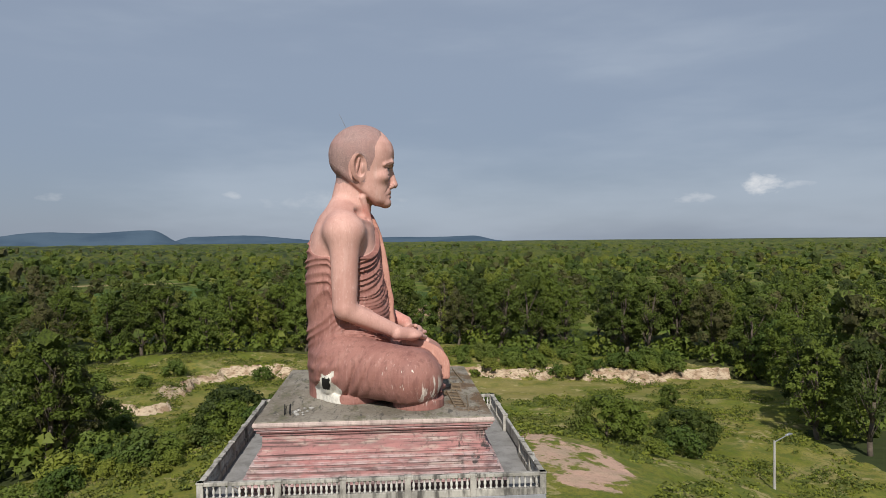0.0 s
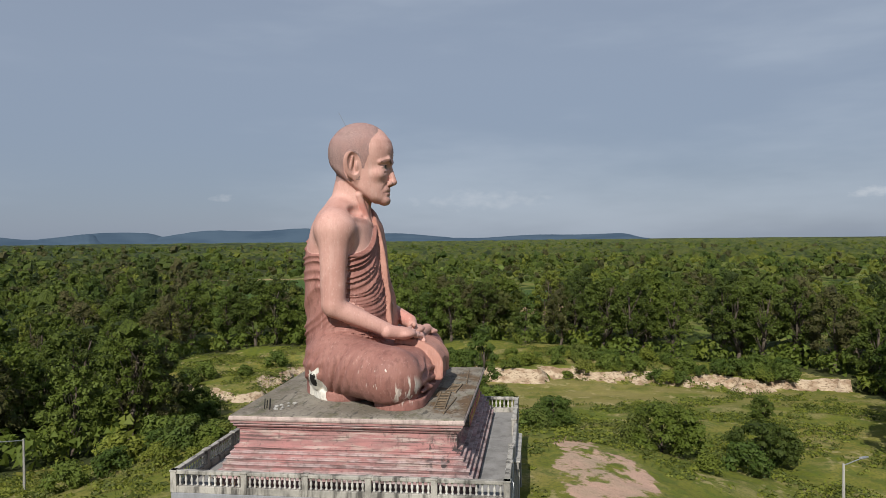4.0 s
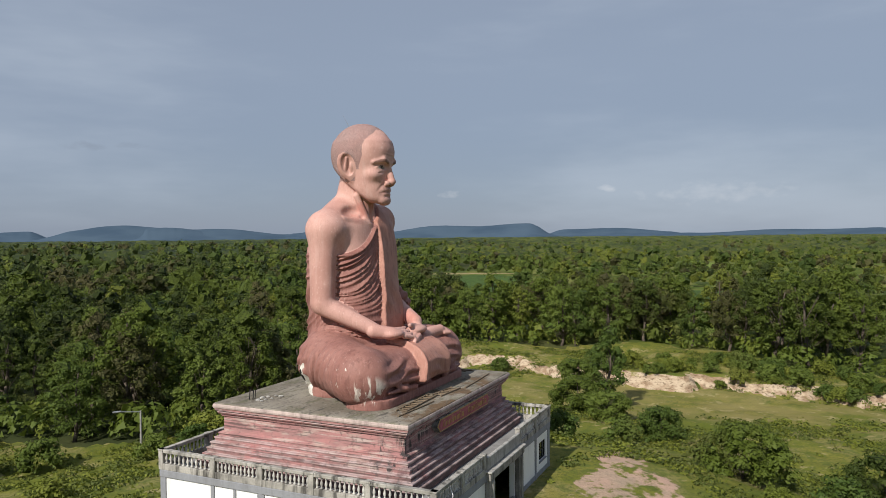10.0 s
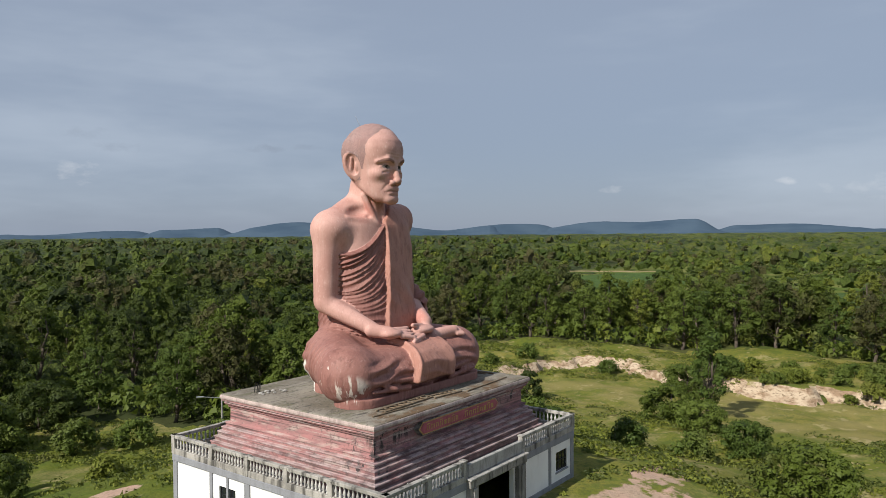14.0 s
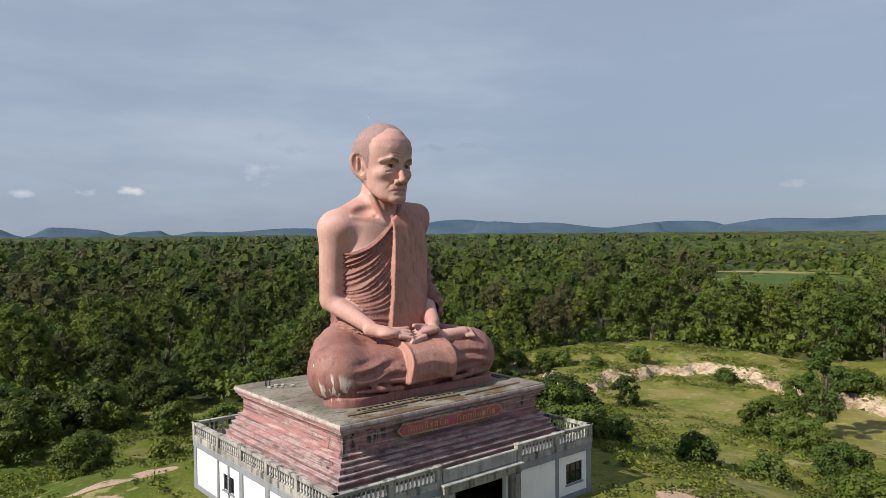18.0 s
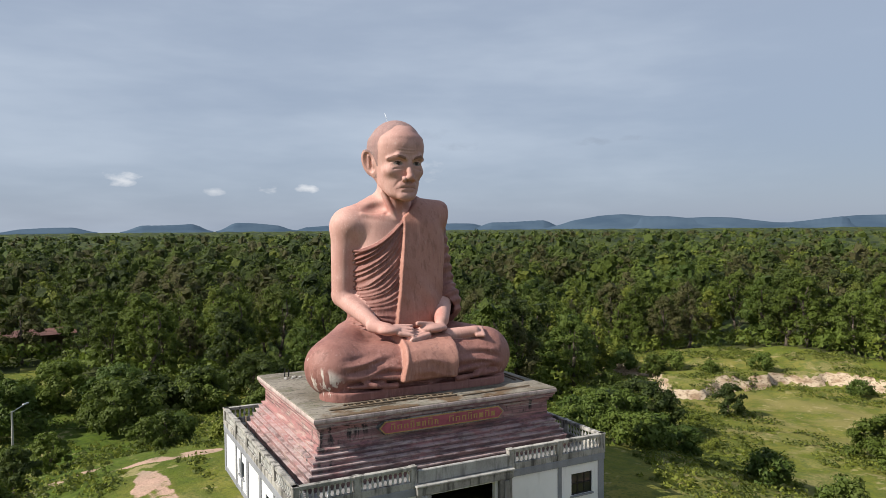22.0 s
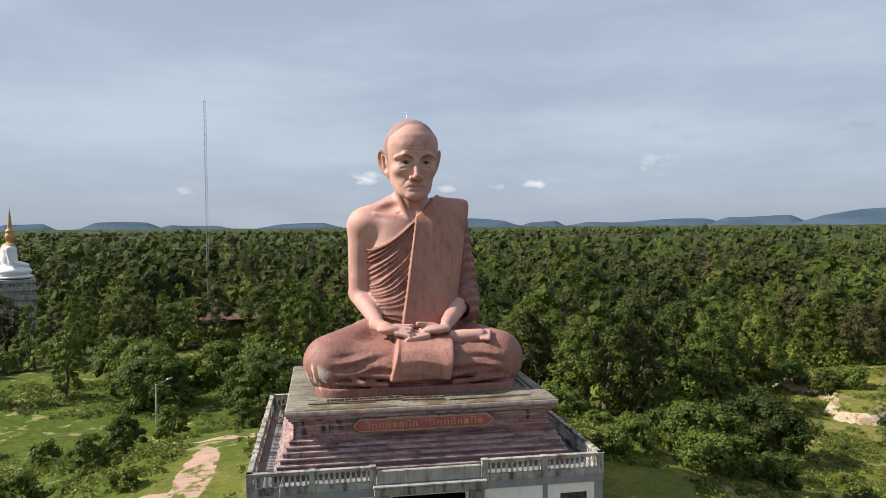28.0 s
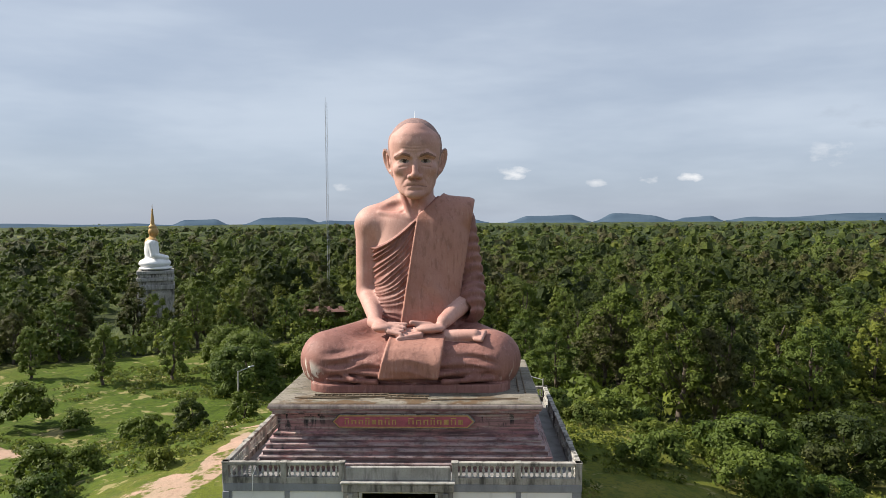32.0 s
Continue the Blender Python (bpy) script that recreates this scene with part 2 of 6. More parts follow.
# ---- materials ----
class Mat:
    """A small builder of node materials on a Principled shader."""

    def __init__(self, name, rough=0.8, metal=0.0, spec=0.3):
        self.m = bpy.data.materials.new(name)
        self.m.use_nodes = True
        self.n, self.l = self.m.node_tree.nodes, self.m.node_tree.links
        self.p = self.n["Principled BSDF"]
        self.p.inputs["Roughness"].default_value = rough
        self.p.inputs["Metallic"].default_value = metal
        self.p.inputs["Specular IOR Level"].default_value = spec
        geo = self.n.new("ShaderNodeNewGeometry")
        self.geo = geo
        mp = self.n.new("ShaderNodeVectorMath")
        mp.operation = "SCALE"
        mp.inputs["Scale"].default_value = 1.0 / S
        self.l.new(geo.outputs["Position"], mp.inputs[0])
        self.pos = mp.outputs["Vector"]  # plan units

    def plug(self, sock, value):
        if isinstance(value, (int, float)):
            sock.default_value = value
        elif isinstance(value, tuple):
            sock.default_value = value if len(value) != 3 or sock.type == "VECTOR" else (*value, 1.0)
        else:
            self.l.new(value, sock)

    def noise(self, scale, detail=4.0, stretch=(1, 1, 1), rough=0.55, offset=(0, 0, 0)):
        mp = self.n.new("ShaderNodeMapping")
        mp.inputs["Scale"].default_value = stretch
        mp.inputs["Location"].default_value = offset
        self.l.new(self.pos, mp.inputs["Vector"])
        nz = self.n.new("ShaderNodeTexNoise")
        nz.inputs["Scale"].default_value, nz.inputs["Detail"].default_value = scale, detail
        nz.inputs["Roughness"].default_value = rough
        self.l.new(mp.outputs["Vector"], nz.inputs["Vector"])
        return nz.outputs["Fac"]

    def ramp(self, value, lo, hi, a=0.0, b=1.0):
        mr = self.n.new("ShaderNodeMapRange")
        mr.interpolation_type = "SMOOTHSTEP"
        for key, v in (("Value", value), ("From Min", lo), ("From Max", hi), ("To Min", a), ("To Max", b)):
            self.plug(mr.inputs[key], v)
        return mr.outputs["Result"]

    def math(self, op, a, b=0.0):
        nd = self.n.new("ShaderNodeMath")
        nd.operation = op
        self.plug(nd.inputs[0], a)
        self.plug(nd.inputs[1], b)
        return nd.outputs["Value"]

    def mix(self, fac, a, b, mode="MIX"):
        mx = self.n.new("ShaderNodeMix")
        mx.data_type, mx.blend_type = "RGBA", mode
        for key, v in (("Factor", fac), ("A", a), ("B", b)):
            self.plug(mx.inputs[key], v)
        return mx.outputs["Result"]

    def xyz(self):
        sp = self.n.new("ShaderNodeSeparateXYZ")
        self.l.new(self.pos, sp.inputs["Vector"])
        return sp.outputs["X"], sp.outputs["Y"], sp.outputs["Z"]

    def blob(self, c, r):
        """1 inside an ellipsoid about c, fading to 0 at its skin."""
        sub = self.n.new("ShaderNodeVectorMath")
        sub.operation = "SUBTRACT"
        self.l.new(self.pos, sub.inputs[0])
        sub.inputs[1].default_value = c
        dv = self.n.new("ShaderNodeVectorMath")
        dv.operation = "DIVIDE"
        self.l.new(sub.outputs["Vector"], dv.inputs[0])
        dv.inputs[1].default_value = r
        ln = self.n.new("ShaderNodeVectorMath")
        ln.operation = "LENGTH"
        self.l.new(dv.outputs["Vector"], ln.inputs[0])
        return self.ramp(ln.outputs["Value"], 0.65, 1.1, 1.0, 0.0)

    def plot(self, turn, far, deep, wide):
        """1 on a field at a bearing and distance, fading to 0 at its edge."""
        mp = self.n.new("ShaderNodeMapping")
        mp.vector_type = "TEXTURE"
        a = radians(turn)
        mp.inputs["Location"].default_value = (far * math.cos(a), far * math.sin(a), 0)
        mp.inputs["Rotation"].default_value = (0, 0, a)
        mp.inputs["Scale"].default_value = (deep, wide, 80)
        self.l.new(self.pos, mp.inputs["Vector"])
        ln = self.n.new("ShaderNodeVectorMath")
        ln.operation = "LENGTH"
        self.l.new(mp.outputs["Vector"], ln.inputs[0])
        return self.ramp(ln.outputs["Value"], 0.88, 1.0, 1.0, 0.0)

    def bump(self, height, strength=0.3, distance=0.02):
        bp = self.n.new("ShaderNodeBump")
        bp.inputs["Strength"].default_value, bp.inputs["Distance"].default_value = strength, distance
        self.plug(bp.inputs["Height"], height)
        self.l.new(bp.outputs["Normal"], self.p.inputs["Normal"])
        return self

    def base(self, colour):
        self.plug(self.p.inputs["Base Color"], colour)
        return self


def mat_skin():
    k = Mat("pink_plaster", 0.62, spec=0.25)
    col = k.mix(k.ramp(k.noise(0.9, 4), 0.35, 0.7), (0.56, 0.330, 0.280), (0.45, 0.245, 0.205))
    x, y, z = k.xyz()
    streak = k.ramp(k.noise(2.2, 4, (2.2, 2.2, 0.16)), 0.50, 0.68, 0.0, 0.42)
    pale = k.math("MULTIPLY", streak, k.math("MAXIMUM", k.blob((-0.6, -0.6, 14.0), (1.4, 1.3, 1.1)), k.math("MULTIPLY", k.blob((-2.2, 0.3, 10.6), (1.0, 1.3, 2.2)), 0.7)))
    col = k.mix(pale, col, (0.59, 0.40, 0.35))
    # redder tone over the throat and the lap, browner over the forehead
    warm = k.math("MULTIPLY", k.ramp(k.noise(1.4, 4), 0.40, 0.65), k.blob((-0.3, -0.2, 12.75), (1.3, 0.8, 0.6)))
    col = k.mix(k.math("MULTIPLY", warm, 0.55), col, (0.46, 0.17, 0.14))
    crown = k.math("MULTIPLY", k.ramp(k.noise(2.4, 5), 0.44, 0.62), k.blob((0.1, -1.1, 15.55), (0.75, 0.6, 0.45)))
    col = k.mix(k.math("MULTIPLY", crown, 0.55), col, (0.30, 0.17, 0.14))
    col = k.mix(k.math("MULTIPLY", k.blob((0.9, -1.3, 8.3), (0.8, 1.2, 0.55)), 0.35), col, (0.50, 0.13, 0.10))
    col = k.mix(k.ramp(k.noise(3.2, 6, (2.4, 2.4, 0.35)), 0.52, 0.72, 0.0, 0.45), col, (0.40, 0.215, 0.18))
    col = k.mix(k.ramp(k.noise(11, 5, (1.5, 1.5, 0.6)), 0.55, 0.75, 0.0, 0.35), col, (0.72, 0.54, 0.47))
    col = k.mix(k.ramp(k.noise(14, 3), 0.5, 0.8, 0.0, 0.3), col, (0.34, 0.19, 0.15))
    k.base(col).bump(k.math("ADD", k.noise(9, 5), k.noise(3.5, 5)), 0.25, 0.03)
    return k.m


def mat_robe(name, a, b):
    k = Mat(name, 0.6, spec=0.25)
    col = k.mix(k.ramp(k.noise(0.7, 5), 0.3, 0.72), a, b)
    # water marks that run down
    run = k.ramp(k.noise(1.6, 5, (2.5, 2.5, 0.14)), 0.55, 0.75, 0.0, 0.35)
    col = k.mix(run, col, tuple(min(1, c * 1.35 + 0.03) for c in a))
    # bare white plaster on the right knee, and thin splashes
    wide = k.ramp(k.noise(2.4, 3, (1.6, 1.6, 0.28), offset=(3.1, 0, 0)), 0.50, 0.56)
    bare = k.math("MULTIPLY", wide, k.blob((-4.0, -2.55, 5.95), (0.9, 0.62, 0.62)))
    thin = k.ramp(k.noise(5.0, 2, (1.6, 1.6, 0.22), offset=(0.4, 0, 0)), 0.66, 0.70)
    thin = k.math("MULTIPLY", thin, k.blob((-4.2, -1.6, 6.5), (0.8, 1.0, 0.55)))
    left = k.math("MULTIPLY", k.ramp(k.noise(3.6, 3, (1.5, 1.5, 0.2)), 0.6, 0.68),
                  k.blob((4.1, -2.2, 5.9), (0.8, 0.9, 0.7)))
    col = k.mix(k.math("MAXIMUM", k.math("MULTIPLY", left, 0.55), k.math("MAXIMUM", bare, thin)), col, (0.66, 0.58, 0.52))
    col = k.mix(k.ramp(k.noise(2.6, 6, (1.8, 1.8, 0.5), rough=0.65, offset=(7, 1, 0)), 0.50, 0.66, 0.0, 0.45), col, tuple(c * 0.55 for c in b))
    col = k.mix(k.ramp(k.noise(6, 5, (2.2, 2.2, 0.3), offset=(1, 5, 0)), 0.58, 0.70, 0.0, 0.35), col, (0.48, 0.31, 0.27))
    col = k.mix(k.ramp(k.noise(12, 4), 0.5, 0.8, 0.0, 0.25), col, tuple(c * 0.6 for c in b))
    k.base(col).bump(k.math("ADD", k.noise(8, 5), k.math("MULTIPLY", k.noise(2.2, 5, rough=0.6), 2.0)), 0.45, 0.05)
    return k.m


def mat_hair():
    k = Mat("speckled_plaster", 0.85)
    sp = k.ramp(k.noise(46, 2, (1, 1, 0.45)), 0.38, 0.64)
    col = k.mix(sp, (0.24, 0.16, 0.15), (0.40, 0.265, 0.24))
    col = k.mix(k.ramp(k.noise(3.2, 5, (2, 2, 0.25)), 0.48, 0.62, 0.0, 0.6), col, (0.24, 0.16, 0.145))
    col = k.mix(k.ramp(k.noise(1.3, 4), 0.4, 0.7, 0.0, 0.4), col, (0.36, 0.19, 0.17))
    k.base(col).bump(sp, 0.35, 0.03)
    return k.m


def mat_plain(name, colour, rough=0.7, metal=0.0, vary=0.25, scale=6.0):
    k = Mat(name, rough, metal)
    dark = tuple(c * (1 - vary) for c in colour)
    k.base(k.mix(k.ramp(k.noise(scale, 4), 0.35, 0.7), colour, dark)).bump(k.noise(scale * 5, 3), 0.1, 0.01)
    return k.m


def mat_pedestal():
    """Pink wash over mortar, worn, with black mould that runs down below the rim."""
    k = Mat("pink_washed_mortar", 0.78)
    x, y, z = k.xyz()
    col = k.mix(k.ramp(k.noise(0.8, 5, (1, 1, 2.5)), 0.35, 0.68), (0.42, 0.205, 0.195), (0.33, 0.185, 0.175))
    col = k.mix(k.ramp(k.noise(1.7, 6, (0.6, 0.6, 2.0)), 0.52, 0.7, 0.0, 0.75), col, (0.46, 0.38, 0.33))
    front = k.ramp(y, -4.4, -4.7)
    mould = k.ramp(k.noise(1.9, 8, (0.5, 0.5, 2.4), rough=0.68), 0.36, 0.62)
    mould_f = k.math("MULTIPLY", mould, k.math("ADD", k.math("MULTIPLY", front, 0.62), 0.16))
    col = k.mix(mould_f, col, (0.085, 0.048, 0.062))
    spots = k.math("MULTIPLY", k.ramp(k.noise(2.6, 6, (1.2, 1.2, 0.7)), 0.52, 0.62), k.blob((-5.4, -4.9, 3.9), (1.6, 2.0, 1.0)))
    col = k.mix(spots, col, (0.05, 0.042, 0.042))
    drip = k.math("MULTIPLY", k.ramp(k.noise(2.3, 5, (2.2, 2.2, 0.35)), 0.5, 0.6), k.math("MULTIPLY", k.ramp(z, 4.0, 4.35), k.ramp(z, 4.9, 4.7)))
    ends = k.math("MAXIMUM", k.blob((-4.1, -4.8, 4.5), (1.3, 1.0, 0.5)), k.blob((3.6, -4.8, 4.55), (0.9, 1.0, 0.4)))
    col = k.mix(k.math("MULTIPLY", drip, ends), col, (0.02, 0.018, 0.018))
    lines = k.ramp(k.noise(3.0, 6, (0.16, 0.16, 5.0), rough=0.62), 0.50, 0.64, 0.0, 0.85)
    col = k.mix(lines, col, (0.10, 0.068, 0.066))
    pale = k.ramp(k.noise(2.2, 6, (0.22, 0.22, 4.0), rough=0.65, offset=(5, 3, 1)), 0.54, 0.68, 0.0, 0.7)
    col = k.mix(pale, col, (0.50, 0.42, 0.38))
    base = k.math("MULTIPLY", k.ramp(z, 3.9, 2.8), k.ramp(k.noise(1.4, 7, (0.5, 0.5, 1.6), rough=0.65), 0.36, 0.58))
    col = k.mix(k.math("MULTIPLY", base, 0.8), col, (0.09, 0.072, 0.068))
    # paint rubbed off the lips of the steps, and the light they catch, painted pale
    for zl in (2.97, 3.21, 3.42, 3.62, 3.80, 4.84):
        lip = k.math("MULTIPLY", k.ramp(z, zl - 0.07, zl - 0.05), k.ramp(z, zl + 0.05, zl + 0.03))
        lip = k.math("MULTIPLY", lip, k.ramp(k.noise(1.6, 7, (1.2, 1.2, 3)), 0.34, 0.60, 0.0, 0.62))
        col = k.mix(lip, col, (0.50, 0.40, 0.39))
    col = k.mix(k.ramp(k.noise(6.5, 6), 0.54, 0.68, 0.0, 0.5), col, (0.10, 0.075, 0.07))
    k.base(col).bump(k.noise(7, 6), 0.4, 0.03)
    return k.m


def mat_concrete(name, light=(0.40, 0.39, 0.36), dark=(0.16, 0.15, 0.14), amount=0.75, streak=True):
    k = Mat(name, 0.88)
    col = k.mix(k.ramp(k.noise(1.2, 6), 0.35, 0.7), light, tuple(0.6 * a + 0.4 * b for a, b in zip(light, dark)))
    st = k.noise(1.8, 6, (1.8, 1.8, 0.35) if streak else (1, 1, 1), rough=0.62)
    col = k.mix(k.ramp(st, 0.46, 0.66, 0.0, amount), col, dark)
    col = k.mix(k.ramp(k.noise(0.45, 6, rough=0.65), 0.48, 0.64, 0.0, 0.5 * amount), col, dark)
    col = k.mix(k.ramp(k.noise(18, 4), 0.45, 0.75, 0.0, 0.3), col, dark)
    k.base(col).bump(k.noise(12, 6), 0.35, 0.02)
    return k.m


def mat_slab():
    """The weathered top of the pedestal: bare mortar, moss and wet brown patches."""
    k = Mat("mossy_mortar", 0.9)
    col = k.mix(k.ramp(k.noise(0.5, 6), 0.35, 0.68), (0.25, 0.225, 0.185), (0.15, 0.130, 0.10))
    col = k.mix(k.ramp(k.noise(0.9, 6, (1, 2.2, 1)), 0.52, 0.68, 0.0, 0.8), col, (0.12, 0.115, 0.07))
    brown = k.math("MULTIPLY", k.ramp(k.noise(0.8, 5, offset=(4, 2, 0)), 0.46, 0.58), k.blob((-0.5, -4.2, 5.1), (5.5, 1.4, 1.0)))
    col = k.mix(brown, col, (0.125, 0.080, 0.045))
    col = k.mix(k.ramp(k.noise(2.5, 6, (0.4, 2.0, 1)), 0.55, 0.68, 0.0, 0.75), col, (0.06, 0.056, 0.05))
    col = k.mix(k.ramp(k.noise(5.5, 6), 0.56, 0.70, 0.0, 0.45), col, (0.34, 0.31, 0.26))
    col = k.mix(k.ramp(k.noise(9.0, 5, offset=(2, 7, 0)), 0.55, 0.66, 0.0, 0.6), col, (0.055, 0.05, 0.043))
    k.base(col).bump(k.noise(6, 6), 0.4, 0.02)
    return k.m


def mat_wall():
    k = Mat("white_render", 0.85)
    col = k.mix(k.ramp(k.noise(0.6, 4), 0.35, 0.75), (0.80, 0.80, 0.79), (0.70, 0.70, 0.69))
    col = k.mix(k.ramp(k.noise(1.5, 5, (2.0, 2.0, 0.3)), 0.56, 0.8, 0.0, 0.35), col, (0.42, 0.41, 0.39))
    k.base(col).bump(k.noise(14, 4), 0.1, 0.01)
    return k.m


def mat_ground():
    k = Mat("meadow", 0.95, spec=0.1)
    x, y, z = k.xyz()
    grass = k.mix(k.ramp(k.noise(0.09, 5), 0.35, 0.68), (0.108, 0.132, 0.017), (0.195, 0.175, 0.043))
    grass = k.mix(k.ramp(k.noise(0.5, 6), 0.42, 0.7), grass, (0.105, 0.125, 0.018))
    grass = k.mix(k.ramp(k.noise(0.22, 6, offset=(9, 4, 0)), 0.52, 0.64, 0.0, 0.7), grass, (0.24, 0.205, 0.085))
    grass = k.mix(k.ramp(k.noise(1.3, 5, offset=(3, 8, 0)), 0.50, 0.62, 0.0, 0.6), grass, (0.075, 0.105, 0.022))
    grass = k.mix(k.ramp(k.noise(5.5, 4), 0.45, 0.70, 0.0, 0.7), grass, (0.080, 0.092, 0.026))
    west = k.math("MULTIPLY", k.blob((-30, 22, -2), (30, 32, 20)), k.ramp(k.noise(0.35, 5), 0.30, 0.55, 0.6, 1.0))
    grass = k.mix(west, grass, k.mix(k.ramp(k.noise(2.4, 5), 0.4, 0.65), (0.068, 0.104, 0.013), (0.043, 0.068, 0.012)))
    soil = k.mix(k.ramp(k.noise(0.6, 6), 0.35, 0.7), (0.46, 0.30, 0.235), (0.36, 0.27, 0.20))
    soil = k.mix(k.ramp(k.noise(4, 5), 0.5, 0.75, 0.0, 0.5), soil, (0.22, 0.15, 0.10))
    rag = k.noise(0.42, 6)
    fine = k.noise(1.9, 6)
    rag = k.math("ADD", k.math("MULTIPLY", rag, 0.6), k.math("MULTIPLY", fine, 0.4))
    bare = k.ramp(rag, 0.56, 0.62, 0.0, 0.7)
    tracks = 0.0
    for c, r in (((4.2, -10.6, 0), (5.6, 3.2, 9)), ((9.2, -9.6, 0), (3.2, 1.6, 9)), ((-9.8, 3.0, 0), (1.2, 5.6, 9)),
                 ((-8.3, 9.2, 0), (3.2, 0.9, 9)), ((-11.5, -1.5, 0), (2.4, 3.8, 9)), ((-14, 11, 0), (3.0, 1.1, 9)),
                 ((-33, 15, 0), (8, 3.0, 9))):
        spot = k.blob(c, r)
        tracks = spot if isinstance(tracks, float) else k.math("MAXIMUM", tracks, spot)
    worn = k.ramp(k.math("ADD", k.math("MULTIPLY", tracks, 0.42), rag), 0.84, 0.92)
    pit = k.math("MULTIPLY", k.blob((45, -6, -4), (10, 32, 9)), k.ramp(k.noise(0.2, 5), 0.36, 0.62, 0.0, 0.8))
    col = k.mix(pit, grass, (0.225, 0.190, 0.070))
    col = k.mix(k.math("MAXIMUM", bare, 0.0), col, (0.31, 0.26, 0.125))
    col = k.mix(k.math("MULTIPLY", worn, 0.92), col, soil)
    # bare earth on steep banks
    sp = k.n.new("ShaderNodeSeparateXYZ")
    k.l.new(k.geo.outputs["True Normal"], sp.inputs["Vector"])
    steep = k.ramp(k.math("ADD", sp.outputs["Z"], k.math("MULTIPLY", k.noise(1.2, 4), 0.2)), 1.0, 0.86)
    bank = k.mix(k.ramp(k.noise(0.9, 6, (1, 1, 2)), 0.4, 0.66), (0.47, 0.375, 0.27), (0.27, 0.185, 0.12))
    bank = k.mix(k.ramp(k.noise(2.6, 6, (1, 1, 2.5)), 0.5, 0.66, 0.0, 0.8), bank, (0.15, 0.105, 0.065))
    col = k.mix(steep, col, bank)
    # crops far out
    for turn, far, deep, wide, tint in FIELDS:
        col = k.mix(k.math("MULTIPLY", k.plot(turn, far, deep, wide), 0.95), col, tint)
    k.base(col).bump(k.math("ADD", k.noise(2.2, 6), k.math("MULTIPLY", k.noise(9, 4), 0.5)), 0.8, 0.12)
    return k.m


def mat_leaf(name, a, b, c, gap_shade=0.0):
    """Foliage; hue by plant, by clump and by leaf."""
    k = Mat(name, 0.62, spec=0.2)
    info = k.n.new("ShaderNodeObjectInfo")
    hue = k.n.new("ShaderNodeAttribute")
    hue.attribute_name = "plant_hue"
    by_plant = k.math("FRACT", k.math("ADD", info.outputs["Random"], hue.outputs["Fac"]))
    by_plant = k.math("ADD", k.math("MULTIPLY", by_plant, 0.8), k.math("MULTIPLY", k.noise(0.05, 2), 0.3))
    col = k.mix(k.ramp(by_plant, 0.15, 0.85), a, b)
    col = k.mix(k.ramp(k.noise(0.09, 3, offset=(17, 5, 0)), 0.58, 0.70, 0.0, 0.7), col, c)
    # sprays of leaves, and the shade between them put into the colour
    spray = k.noise(1.5, 3, rough=0.6)
    leafy = k.noise(5.0, 3, rough=0.7)
    col = k.mix(k.ramp(spray, 0.42, 0.68, 0.0, 0.40), col, k.mix(0.6, col, (0.14, 0.17, 0.03)))
    if gap_shade:
        col = k.mix(k.ramp(leafy, 0.53, 0.40, 0.0, gap_shade), col, k.mix(0.80, col, (0.006, 0.010, 0.004)))
    col = k.mix(k.ramp(k.geo.outputs["Random Per Island"], 0.0, 1.0, 0.0, 0.45), col, k.mix(0.5, col, (0.10, 0.13, 0.03)))
    if gap_shade:
        k.bump(k.math("ADD", leafy, k.math("MULTIPLY", spray, 2.0)), 0.9, 0.35)
    k.base(col)
    tr = k.n.new("ShaderNodeBsdfTranslucent")
    k.l.new(k.mix(0.5, col, (0.16, 0.22, 0.03)), tr.inputs["Color"])
    mx = k.n.new("ShaderNodeMixShader")
    mx.inputs["Fac"].default_value = 0.26
    k.l.new(k.p.outputs["BSDF"], mx.inputs[1])
    k.l.new(tr.outputs["BSDF"], mx.inputs[2])
    k.l.new(mx.outputs["Shader"], k.n["Material Output"].inputs["Surface"])
    return k.m


def mat_litter():
    k = Mat("forest_floor", 0.95, spec=0.1)
    col = k.mix(k.ramp(k.noise(0.05, 4), 0.4, 0.6), (0.035, 0.046, 0.016), (0.060, 0.066, 0.024))
    col = k.mix(k.math("MULTIPLY", k.plot(-12, 250, 190, 170), 0.9), col, k.mix(k.ramp(k.noise(0.12, 6), 0.4, 0.6), (0.085, 0.125, 0.02), (0.16, 0.165, 0.045)))
    for turn, far, deep, wide, tint in FIELDS:
        col = k.mix(k.math("MULTIPLY", k.plot(turn, far, deep, wide), 0.95), col, k.mix(k.ramp(k.noise(0.5, 4, (0.3, 2.0, 1)), 0.4, 0.65), tint, tuple(v * 1.5 for v in tint)))
    k.base(col).bump(k.noise(1.5, 5), 0.8, 0.2)
    return k.m


# crops and bright meadows far out: bearing, distance, half depth, half width, colour
FIELDS = [(20.3, 205, 46, 20, (0.045, 0.078, 0.020)), (-1.5, 146, 32, 17, (0.042, 0.072, 0.022)), (-44, 104, 13, 22, (0.060, 0.110, 0.030)),
          (-12.5, 196, 13, 9, (0.13, 0.17, 0.03)), (-4.2, 125, 11, 6, (0.26, 0.18, 0.11)), (22, 257, 4, 22, (0.26, 0.20, 0.11)), (5, 330, 40, 26, (0.11, 0.15, 0.03))]

